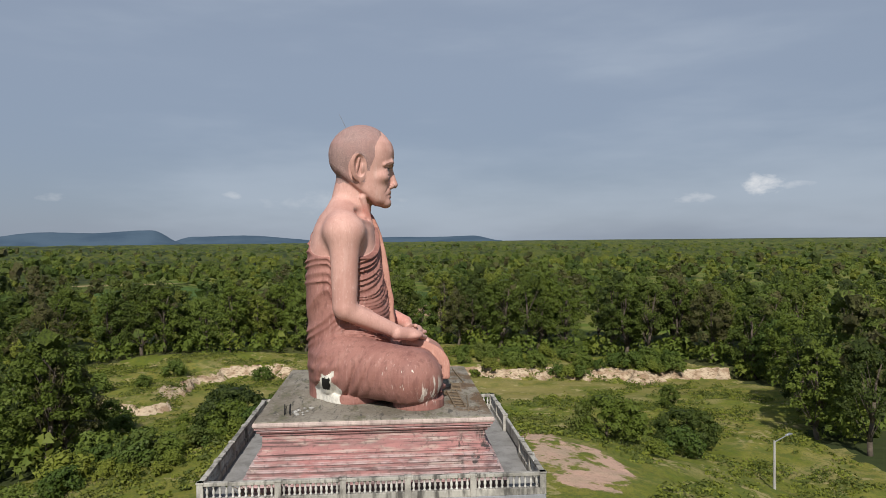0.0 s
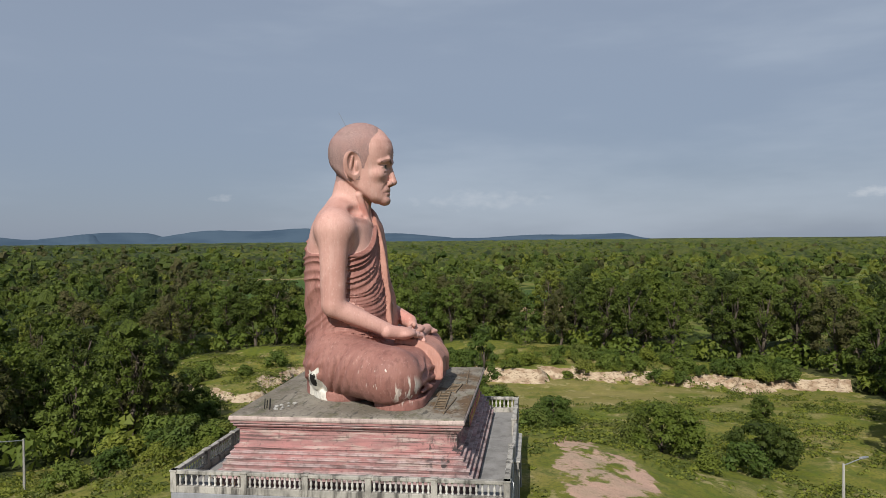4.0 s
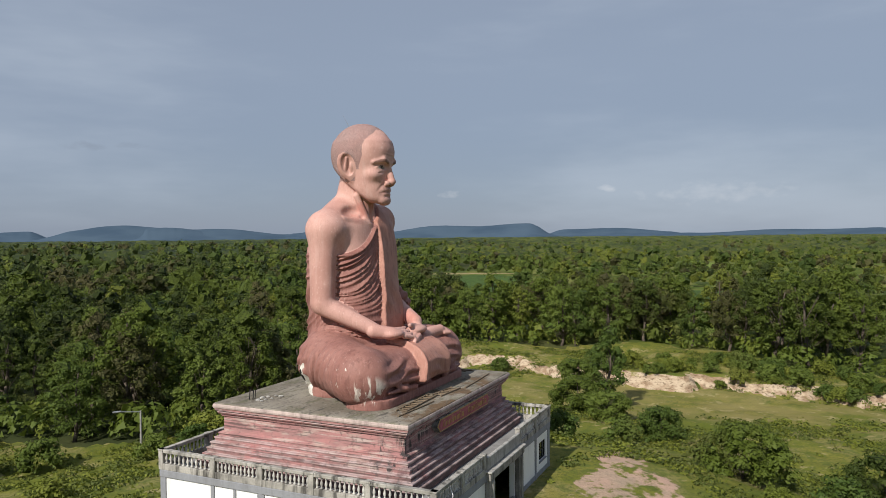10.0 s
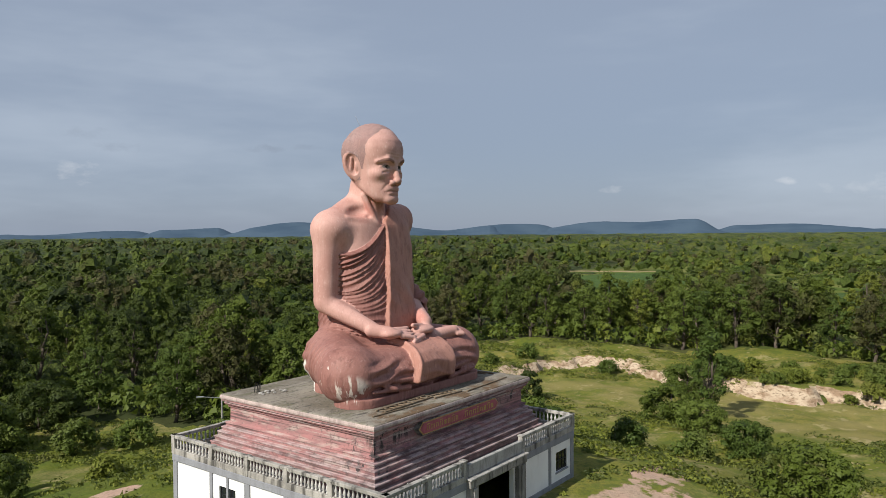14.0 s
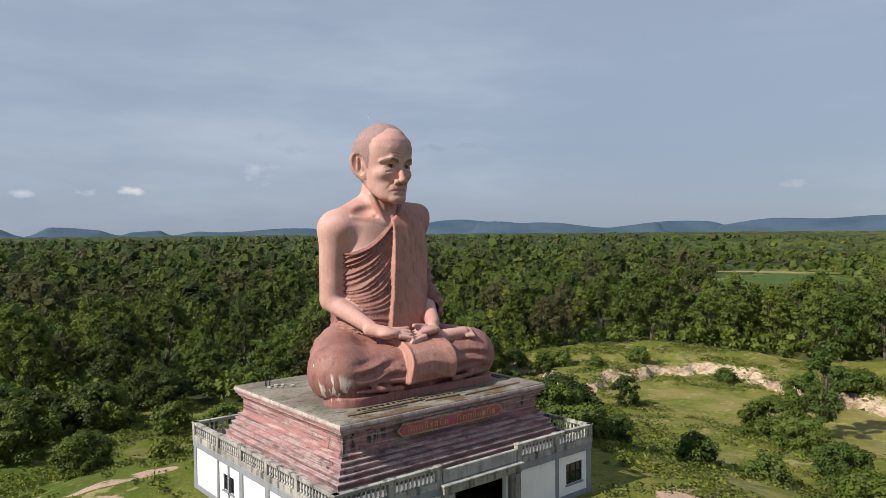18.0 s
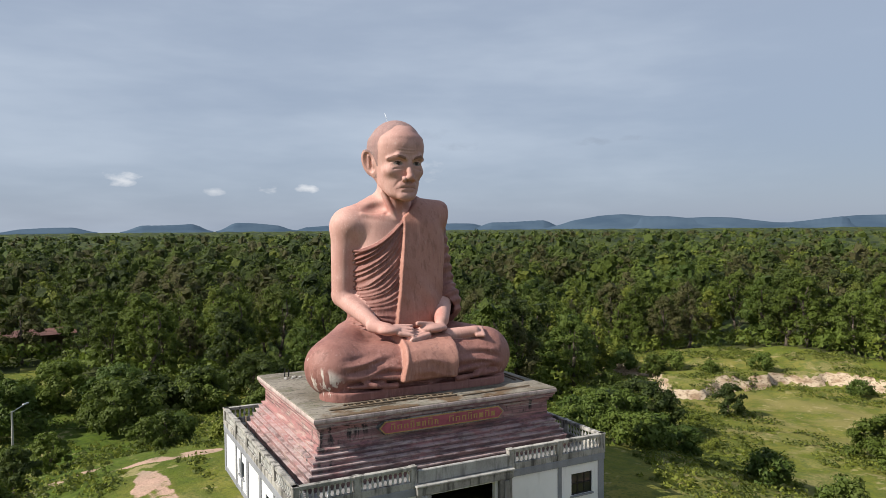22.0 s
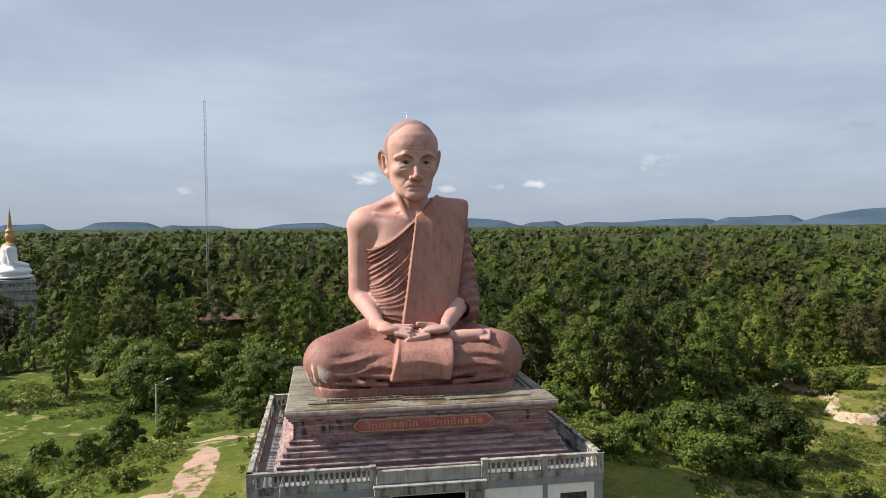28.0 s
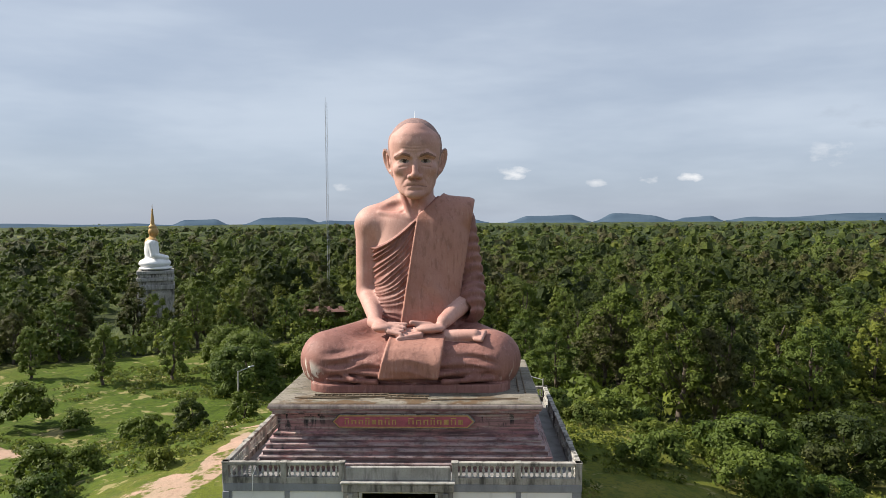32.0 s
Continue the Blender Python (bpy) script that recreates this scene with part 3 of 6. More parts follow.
SKIN, HAIR = mat_skin(), mat_hair()
IRIS = mat_plain("dark_eye_paint", (0.045, 0.030, 0.026), 0.5)
EYE = mat_plain("eye_white_paint", (0.30, 0.235, 0.20), 0.5)
BROW = mat_plain("brow_paint", (0.27, 0.15, 0.12), 0.75)
LIP = mat_plain("lip_paint", (0.38, 0.20, 0.165), 0.6)
ROBE = mat_robe("robe_plaster", (0.315, 0.155, 0.128), (0.235, 0.105, 0.088))
SASH = mat_robe("sash_plaster", (0.44, 0.225, 0.175), (0.35, 0.165, 0.125))
PLASTER = mat_plain("bare_plaster", (0.68, 0.65, 0.58), 0.85)
DARK = mat_plain("painted_hole_dark", (0.012, 0.011, 0.010), 0.9)
PEDESTAL, SLAB = mat_pedestal(), mat_slab()
RIM = mat_concrete("worn_pink_rim", (0.52, 0.42, 0.38), (0.14, 0.10, 0.10), 0.5)
CONCRETE = mat_concrete("raw_concrete")
RAIL = mat_concrete("mould_stained_concrete", (0.42, 0.40, 0.36), (0.070, 0.066, 0.060), 0.97)
BALUSTER = mat_concrete("cast_balusters", (0.58, 0.57, 0.53), (0.16, 0.15, 0.14), 0.55)
DECK = mat_concrete("deck_screed", (0.27, 0.265, 0.26), (0.13, 0.125, 0.12), 0.5, False)
GREY = mat_concrete("grey_frame_paint", (0.27, 0.28, 0.30), (0.16, 0.16, 0.17), 0.4)
WALL, GROUND, LITTER = mat_wall(), mat_ground(), mat_litter()
IRON = mat_plain("black_window_iron", (0.03, 0.03, 0.032), 0.5, 0.4)
RED = mat_plain("red_board", (0.40, 0.10, 0.125), 0.55, 0, 0.35, 3)
GOLD = mat_plain("gold_paint", (0.50, 0.31, 0.12), 0.55, 0.15, 0.3)
STEEL = mat_plain("galvanised_steel", (0.42, 0.43, 0.44), 0.5, 0.7)
MAST = mat_plain("pale_mast_paint", (0.36, 0.37, 0.38), 0.7)
WOOD = mat_plain("weathered_timber", (0.20, 0.15, 0.10), 0.9, 0, 0.4, 3)
BARK = mat_plain("bark", (0.105, 0.085, 0.065), 0.95, 0, 0.45, 3)
WHITE = mat_plain("white_gloss_plaster", (0.80, 0.80, 0.79), 0.5, 0, 0.1)
ROOF = mat_plain("rusty_roof_sheet", (0.17, 0.085, 0.07), 0.7, 0.1, 0.4, 1.5)
CORE_OF = {}


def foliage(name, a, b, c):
    """Leaves, and the leafy mass behind them with the shade of its openings painted in."""
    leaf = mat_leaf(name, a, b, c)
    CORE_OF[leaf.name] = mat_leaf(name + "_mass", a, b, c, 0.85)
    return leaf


LEAF = foliage("forest_leaves", (0.018, 0.031, 0.007), (0.088, 0.122, 0.015), (0.085, 0.076, 0.030))
BUSH = foliage("shrub_leaves", (0.046, 0.082, 0.014), (0.110, 0.150, 0.025), (0.115, 0.12, 0.032))
# far crowns: greens a little greyed, so some distance haze is in the colour
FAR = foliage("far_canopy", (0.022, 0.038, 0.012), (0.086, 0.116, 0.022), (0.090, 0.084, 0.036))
glass = Mat("window_glass", 0.06, spec=0.5)
GLASS = glass.base((0.015, 0.018, 0.022)).m
# the blue-grey of distance haze is put into the hills' own colour
hill = Mat("hazy_distant_woods", 1.0, spec=0.0)
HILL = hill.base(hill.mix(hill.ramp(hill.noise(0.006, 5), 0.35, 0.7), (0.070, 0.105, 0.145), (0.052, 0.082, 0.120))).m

# ---- ground ----
def smooth(a, b, v):
    t = np.clip((v - a) / (b - a), 0, 1)
    return t * t * (3 - 2 * t)


def wob(x, y, f, seed=0.0):
    """Cheap rolling noise."""
    return (np.sin(f * x * 1.0 + 1.3 + seed) * np.cos(f * y * 1.17 - 0.7 + seed * 2)
            + 0.5 * np.sin(f * 2.13 * x - f * 1.1 * y + 2.1 + seed) + 0.35 * np.cos(f * 3.3 * y + f * 2.7 * x + seed * 3)
            + 0.22 * np.sin(f * 6.1 * x + 1.7 * np.sin(f * 4.3 * y)))


BANK = [(41, 40), (43.5, 32), (41, 27.5), (38.5, 22.8), (41, 20.6), (46.5, 21.5), (52.3, 21.3), (57, 18.5), (57.8, 13.4), (54.8, 8.5), (52, -0.8), (52.3, -6.5),
        (54, -12.6), (53, -18), (50.8, -24.5), (48, -29.5), (49, -37), (47, -46)]
CLEARING = [(-90, -70), (-90, 30), (-46, 44), (-33, 50), (-24, 57), (-16, 62), (-10, 47), (-4, 43), (4, 41), (8.5, 30), (13, 21), (21, 20),
            (30, 24), (36, 29), (41, 35), (50, 39), (60, 40), (66, 34), (66, 20), (70, 11), (74, 1), (74, -8), (61, -18), (62, -27), (54, -36),
            (46, -39), (36, -40), (26, -34), (16, -31), (8, -34), (0, -50), (-10, -70)]


def signed(poly, x, y, closed):
    """Distance to a line of points, and whether the place is to its right (or inside it)."""
    d = np.full(x.shape, 1e9)
    inside = np.zeros(x.shape, dtype=bool)
    side = np.zeros(x.shape)
    n = len(poly)
    for i in range(n if closed else n - 1):
        (ax, ay), (bx, by) = poly[i], poly[(i + 1) % n]
        ex, ey = bx - ax, by - ay
        t = np.clip(((x - ax) * ex + (y - ay) * ey) / (ex * ex + ey * ey), 0, 1)
        q = np.hypot(x - ax - t * ex, y - ay - t * ey)
        cr = ex * (y - ay) - ey * (x - ax)
        near = q < d
        side = np.where(near, np.sign(cr), side)
        d = np.where(near, q, d)
        if closed:
            hit = ((ay > y) != (by > y)) & (x < (bx - ax) * (y - ay) / (by - ay + 1e-12) + ax)
            inside ^= hit
    return d, (inside if closed else side > 0)


def terrain(x, y):
    """Height of the ground: a mound under the building, a dug pit with a raw bank, woods on the level beyond."""
    x, y = np.asarray(x, float), np.asarray(y, float)
    dx, dy = np.maximum(np.abs(x) - 6.8, 0), np.maximum(np.abs(y + 0.46) - 6.3, 0)
    d = np.hypot(dx, dy)
    z = 0.5 - 3.9 * smooth(1.5, 21, d) - 1.6 * smooth(22, 48, x + 0.2 * y)
    b, out = signed(BANK, x + 0.8 * wob(x, y, 0.55, 2), y + 0.8 * wob(y, x, 0.6, 5), False)
    step = np.where(out, smooth(0.0, 1.0 + 0.5 * wob(x, y, 0.21, 3), b), 0.0)
    z = z + step * np.clip(1.25 + 0.4 * wob(x, y, 0.16, 6), 0.85, 1.8) * smooth(44, 36, y) * smooth(12, 24, np.hypot(x, y))
    z = z + 0.32 * wob(x, y, 2.1, 9) * step * (1 - step) * 4 * smooth(12, 24, np.hypot(x, y))
    far = np.hypot(x, y)
    z = z + 0.10 * wob(x, y, 0.35) * smooth(2, 12, d) + 0.05 * wob(x, y, 1.4, 4) * smooth(0.5, 5, d)
    return z + 0.7 * smooth(80, 260, far) + 0.9 * wob(x, y, 0.012, 1) * smooth(150, 500, far)


def axis(lo, hi, step, reach, grow):
    mid = np.arange(lo, hi + step / 2, step)
    out, s, a = [], step, hi
    while a < reach:
        s *= grow
        a += s
        out.append(a)
    out = np.array(out)
    return np.concatenate([(lo - (out - hi))[::-1], mid, out])


gx, gy = axis(-40, 66, 0.5, 3500, 1.16), axis(-48, 50, 0.5, 3500, 1.16)
GXX, GYY = np.meshgrid(gx, gy, indexing="ij")
gz = terrain(GXX, GYY)
nx, ny = GXX.shape
gi = np.arange(nx * ny).reshape(nx, ny)
gf = np.stack([gi[:-1, :-1], gi[1:, :-1], gi[1:, 1:], gi[:-1, 1:]], -1).reshape(-1, 4)
gm = np.stack([GXX, GYY, gz], -1).reshape(-1, 3)[gf].mean(1)
wood_d, open_land = signed(CLEARING, gm[:, 0], gm[:, 1], True)
wooded = ~open_land & (wood_d > 0.8 + 0.8 * wob(gm[:, 0], gm[:, 1], 0.8))
ground = new("ground", put_mesh("ground", np.stack([GXX, GYY, gz], -1), gf, [GROUND, LITTER], wooded.astype(np.int32), smooth=True))
tagged(ground, "grassy ground with bare pink soil and an eroded earth bank", "ground", kind="structure")


def ground_z(x, y):
    return float(terrain(np.array([x]), np.array([y]))[0])


# ---- the building ----
X0, X1, Y0, Y1 = -6.5, 6.5, -6.5, 5.58
DECK_Z, RAIL_Z, FOOT = 2.68, 3.45, -0.4
GATE = (-2.08, 1.92)
hall = thing("hall", 0, 0, 0, 0, "white rendered flat-roofed hall with grey frame on a mound", "building")
T = 0.2


def wall_with_holes(name, length, holes, label):
    """A wall along x from 0 to length, outside at y = 0, thickness T inwards, with real openings (a0, a1, z0, z1)."""
    xs = sorted({0, length, *[h[0] for h in holes], *[h[1] for h in holes]})
    zs = sorted({FOOT, DECK_Z - 0.02, *[h[2] for h in holes], *[h[3] for h in holes]})
    geos = []
    for a, b in zip(xs, xs[1:]):
        run = None
        for c, e in zip(zs, zs[1:]):
            mid = ((a + b) / 2, (c + e) / 2)
            if any(h[0] < mid[0] < h[1] and h[2] < mid[1] < h[3] for h in holes):
                if run:
                    geos.append((a, b, *run))
                run = None
            else:
                run = (run[0], e) if run else (c, e)
        if run:
            geos.append((a, b, *run))
    return [cbox(a, b, 0, T, c, e, 0.0005) for a, b, c, e in geos]


def window_unit(parent, x, z0, z1, w):
    """A black iron window of six panes, outside at y = 0."""
    win = new("window")
    win.parent = parent
    win.matrix_basis = Matrix.Translation((x * S, 0, 0))
    tagged(win, "black iron six-pane window")
    f = 0.05
    part("frame", join(cbox(0, w, 0.05, 0.12, z0, z0 + f, .008), cbox(0, w, 0.05, 0.12, z1 - f, z1, .008),
                       cbox(0, f, 0.05, 0.12, z0 + f, z1 - f, .008), cbox(w - f, w, 0.05, 0.12, z0 + f, z1 - f, .008),
                       *[cbox(w * i / 3 - 0.018, w * i / 3 + 0.018, 0.055, 0.115, z0 + f, z1 - f, .006) for i in (1, 2)],
                       cbox(f, w - f, 0.05, 0.117, (z0 + z1) / 2 - 0.018, (z0 + z1) / 2 + 0.018, .006)), IRON, win)
    for i in range(3):
        for j in range(2):
            za, zb = (z0, (z0 + z1) / 2) if j == 0 else ((z0 + z1) / 2, z1)
            part("pane", cbox(w * i / 3 + 0.02, w * (i + 1) / 3 - 0.02, 0.08, 0.09, za + 0.02, zb - 0.02, .001), GLASS, win)
    part("sill", cbox(-0.06, w + 0.06, -0.05, 0.03, z0 - 0.07, z0, .01), GREY, win)


def facade(name, side, length, cols, windows, door=None):
    """One side of the hall: wall, columns, beam and windows; side places it."""
    holes = [(a, a + w, z0, z1) for a, w, z0, z1 in windows] + ([door] if door else [])
    w = new("wall")
    w.parent = hall
    w.matrix_basis = side
    tagged(w, "white cement render in a grey frame")
    for geo in wall_with_holes("wall", length, holes, ""):
        part("panel", geo, WALL, w)
    for c, half in cols:
        part("column", cbox(c - half, c + half, -0.05, T, FOOT, DECK_Z - 0.30, 0.012), GREY, w)
    part("beam", cbox(-0.02, length + 0.02, -0.07, T + 0.02, DECK_Z - 0.30, DECK_Z - 0.02, 0.015), GREY, w)
    part("skirting", cbox(0, length, -0.03, 0.1, FOOT, 0.72, 0.01), GREY, w)
    for a, ww, z0, z1 in windows:
        window_unit(w, a, z0, z1, ww)
    return w


def side_pose(x, y, rz):
    return pose(x * S, y * S, 0, 0, 0, rz)


LEN_X, LEN_Y = X1 - X0, Y1 - Y0
IN = 0.06
side_cols = [(0.14, 0.14), (2.64, 0.09), (4.92, 0.16), (7.18, 0.16), (9.38, 0.09), (LEN_Y - 0.14, 0.14)]
facade("front", side_pose(X0 + IN, Y0 + IN, 0), LEN_X - 2 * IN,
               [(0.14, 0.14), (2.30, 0.09), (10.68, 0.09), (LEN_X - 2 * IN - 0.14, 0.14)],
               [(11.27, 1.04, 1.13, 2.0), (0.72, 1.04, 1.13, 2.0)], (5.02, 7.70, 0.45, 2.30))
facade("side", side_pose(X0 + IN, Y1 - IN, -90), LEN_Y - 2 * IN, side_cols + [(3.70, 0.06)],
                    [(3.14, 1.02, 1.26, 1.94), (7.95, 1.02, 1.26, 1.94)])
facade("side", side_pose(X1 - IN, Y0 + IN, 90), LEN_Y - 2 * IN, side_cols, [(3.14, 1.02, 1.26, 1.94), (7.95, 1.02, 1.26, 1.94)])
facade("back", side_pose(X1 - IN, Y1 - IN, 180), LEN_X - 2 * IN, [(0.14, 0.14), (2.3, 0.09), (4.6, 0.16), (8.3, 0.16), (10.6, 0.09), (LEN_X - 0.26, 0.14)], [])
part("roof_deck", cbox(X0 + 0.02, X1 - 0.02, Y0 + 0.02, Y1 - 0.02, DECK_Z - 0.018, DECK_Z, 0.004), DECK, hall, "grey screeded roof deck")
part("floor", cbox(X0 + 0.3, X1 - 0.3, Y0 + 0.3, Y1 - 0.3, 0.40, 0.46, 0.01), DECK, hall)

# the portal in the middle of the front: raw concrete piers, lintel and a blank parapet
portal = thing("portal", 0, 0, 0, 0, "raw concrete door portal with black mould streaks on the hall front", "portal")
STAINED = mat_concrete("mould_streaked_concrete", (0.36, 0.34, 0.31), (0.05, 0.048, 0.045), 0.9)
for a, b in ((GATE[0] + 0.02, -1.52), (1.36, GATE[1] - 0.02)):
    part("pier", cbox(a, b, Y0 - 0.16, Y0 + 0.05, FOOT, 2.42, 0.02), STAINED, portal)
    part("pier_facing", cbox(a + 0.17, b - 0.17, Y0 - 0.22, Y0 - 0.157, FOOT, 2.38, 0.02), CONCRETE, portal)
part("lintel", cbox(GATE[0] - 0.02, GATE[1] + 0.02, Y0 - 0.2, Y0 + 0.05, 2.42, 2.72, 0.03), STAINED, portal)
part("ledge", cbox(GATE[0] - 0.06, GATE[1] + 0.06, Y0 - 0.26, Y0 + 0.05, 2.722, 2.80, 0.02), CONCRETE, portal)
part("parapet", cbox(GATE[0] + 0.1, GATE[1] - 0.1, Y0 - 0.05, Y0 + 0.10, 2.802, 3.30, 0.03), CONCRETE, portal, "plain cement parapet")

# ---- balustrade round the deck ----
BAL_PROFILE = [(0.052, 0), (0.052, 0.05), (0.030, 0.075), (0.036, 0.12), (0.056, 0.19), (0.046, 0.25), (0.028, 0.31), (0.026, 0.35), (0.044, 0.37), (0.050, 0.42)]
bal_mesh = put_mesh("baluster", *lathe(BAL_PROFILE, 8), BALUSTER, smooth=True)


def balustrade(m, length, posts, per_bay, label):
    """A run of balustrade along x, outside at y = 0."""
    run = thing("balustrade", label=label, category="balustrade", group="balustrades round the roof deck")
    run.matrix_basis = m
    z0, z1 = DECK_Z, RAIL_Z
    for p in posts:
        part("post", join(cbox(p - 0.11, p + 0.11, -0.01, 0.21, z0 - 0.02, z1 - 0.05, 0.012), cbox(p - 0.13, p + 0.13, -0.03, 0.23, z1 - 0.05, z1 + 0.015, 0.012)), RAIL, run)
    for a, b in zip(posts, posts[1:]):
        part("top_rail", cbox(a + 0.11, b - 0.11, 0.0, 0.20, z1 - 0.13, z1, 0.015), RAIL, run)
        part("bottom_rail", cbox(a + 0.11, b - 0.11, 0.0, 0.20, z0 - 0.02, z0 + 0.22, 0.012), RAIL, run)
        n = per_bay
        for i in range(n):
            x = a + 0.11 + (b - a - 0.22) * (i + 0.5) / n
            part("baluster", None, None, run, at=Matrix.Translation((x, 0.10, z0 + 0.22)), mesh=bal_mesh)
    return run


side_posts = [0.11, 2.73, 4.95, 7.2, 9.5, LEN_Y - 0.11]
back_posts = [0.11, 2.65, 5.2, 7.8, 10.35, LEN_X - 0.11]
balustrade(side_pose(X0, Y1, -90), LEN_Y, side_posts, 11, "mould-stained cast concrete balustrade on the sunlit roof edge")
balustrade(side_pose(X1, Y0, 90), LEN_Y, [LEN_Y - p for p in side_posts][::-1], 11, "mould-stained cast concrete balustrade on the shaded roof edge")
balustrade(side_pose(X1, Y1, 180), LEN_X, back_posts, 11, "mould-stained cast concrete balustrade behind the pedestal")
balustrade(side_pose(X0, Y0, 0), 4.4, [0.11, 2.25, GATE[0] - X0 - 0.05], 10, "weathered concrete balustrade beside the door parapet")
balustrade(side_pose(GATE[1], Y0, 0), 4.6, [0.05, 2.3, X1 - GATE[1] - 0.11], 10, "weathered concrete balustrade beside the door parapet")

# ---- pedestal ----
PX0, PX1, PY0, PY1 = -5.25, 5.28, -4.85, 3.92
STEPS = [(0.40, 2.68, 2.98), (0.28, 2.98, 3.22), (0.17, 3.22, 3.43), (0.07, 3.43, 3.63), (-0.05, 3.63, 3.81), (-0.16, 3.81, 3.98)]
PROFILE = []
for off, za, zb in STEPS:
    PROFILE += [(off, za), (off, zb - 0.075), (off + 0.025, zb - 0.06), (off + 0.035, zb - 0.03), (off + 0.025, zb - 0.005), (off - 0.02, zb)]
PROFILE += [(-0.29, 4.02), (-0.30, 4.60), (-0.24, 4.61), (-0.22, 4.66), (-0.24, 4.71), (-0.15, 4.72), (-0.11, 4.78), (-0.13, 4.85), (-0.05, 4.86), (-0.04, 4.94)]


def ring(off, z):
    a, b, c, e = PX0 - off, PX1 + off, PY0 - off, PY1 + off
    n = 8
    pts = [(a + (b - a) * i / n, c, z) for i in range(n)] + [(b, c + (e - c) * i / n, z) for i in range(n)]
    return pts + [(b - (b - a) * i / n, e, z) for i in range(n)] + [(a, e - (e - c) * i / n, z) for i in range(n)]


pedestal = thing("pedestal", 0, 0, 0, 0, "stepped pink-washed mortar pedestal with mouldings and black mould", "pedestal")
part("body", loops([ring(o, z) for o, z in PROFILE]), PEDESTAL, pedestal)
part("rim", loops([ring(o, z) for o, z in ((-0.04, 4.942), (0.0, 4.97), (0.015, 5.03), (0.0, 5.10), (-0.03, 5.14), (-0.10, 5.142))]), RIM, pedestal, "worn pale rim")
part("top", cbox(PX0 + 0.02, PX1 - 0.02, PY0 + 0.02, PY1 - 0.02, 5.0, 5.165, 0.03), SLAB, pedestal, "mossy bare mortar top")

# ---- name board ----
board = thing("name_board", 0, 0, 0, 0, "red board with gold border and gold letters on the pedestal", "sign")
BX0, BX1, BZ, BH = -2.79, 2.71, 4.465, 0.27


def hexagon(inset, y0, y1):
    h = BH - inset
    pts = [(BX0 + inset * 1.4, BZ), (BX0 + 0.26 + inset * 0.6, BZ - h), (BX1 - 0.26 - inset * 0.6, BZ - h), (BX1 - inset * 1.4, BZ),
           (BX1 - 0.26 - inset * 0.6, BZ + h), (BX0 + 0.26 + inset * 0.6, BZ + h)]
    return loops([[(x, y1, z) for x, z in pts], [(x, y0, z) for x, z in pts]])


part("backing", hexagon(0.0, -4.79, -4.56), STAINED, board, "mould-darkened backing")
part("border", hexagon(0.03, -4.812, -4.792), GOLD, board, "gold border")
part("panel", hexagon(0.075, -4.826, -4.813), RED, board, "faded red panel")
# the writing stays plain gold bars
bars = random.Random(7)
x = BX0 + 0.50
for word in (8, 8):
    for i in range(word):
        w, h = bars.uniform(0.16, 0.21), bars.uniform(0.10, 0.13)
        part("letter_bar", cbox(x, x + 0.05, -4.845, -4.828, BZ - h, BZ + h * 0.7, 0.008), GOLD, board)
        part("letter_bar", cbox(x + w - 0.05, x + w, -4.845, -4.828, BZ - h, BZ + h * 0.7, 0.008), GOLD, board)
        part("letter_bar", cbox(x + 0.052, x + w - 0.052, -4.845, -4.828, BZ + h * bars.choice((0.35, -0.9)), BZ + h * 0.7 - 0.004, 0.008) if i % 3 else cbox(x, x + w, -4.845, -4.828, BZ + h * 0.95, BZ + h * 1.35, 0.008), GOLD, board)
        x += w + 0.085
    x += 0.38

# ---- the great seated statue: one plain shape grown from soft volumes ----
def ell(P, c, r):
    q = [(P[i] - c[i]) / r[i] for i in range(3)]
    k0 = np.sqrt(q[0] ** 2 + q[1] ** 2 + q[2] ** 2)
    k1 = np.sqrt(sum((q[i] / r[i]) ** 2 for i in range(3))) + 1e-6
    return k0 * (k0 - 1.0) / k1


def cap(P, a, b, ra, rb, sx=1.0):
    """A tapered capsule; sx squeezes it across x."""
    d = [(b[0] - a[0]) * sx, b[1] - a[1], b[2] - a[2]]
    p = [(P[0] - a[0]) * sx, P[1] - a[1], P[2] - a[2]]
    t = np.clip((p[0] * d[0] + p[1] * d[1] + p[2] * d[2]) / (d[0] ** 2 + d[1] ** 2 + d[2] ** 2), 0, 1)
    return np.sqrt((p[0] - t * d[0]) ** 2 + (p[1] - t * d[1]) ** 2 + (p[2] - t * d[2]) ** 2) - (ra + (rb - ra) * t)


def smin(a, b, k):
    h = np.clip(0.5 + 0.5 * (b - a) / k, 0, 1)
    return b + (a - b) * h - k * h * (1 - h)


def smax(a, b, k):
    return -smin(-a, -b, k)


def bell(v, c, w):
    return np.exp(-((v - c) / w) ** 2)


def eased(zs, values):
    """A soft curve through knots, as a table for np.interp."""
    z = np.linspace(zs[0], zs[-1], 240)
    v = np.interp(z, zs, values)
    k = np.exp(-np.linspace(-2, 2, 21) ** 2)
    return z, np.convolve(np.pad(v, 10, mode="edge"), k / k.sum(), mode="valid")


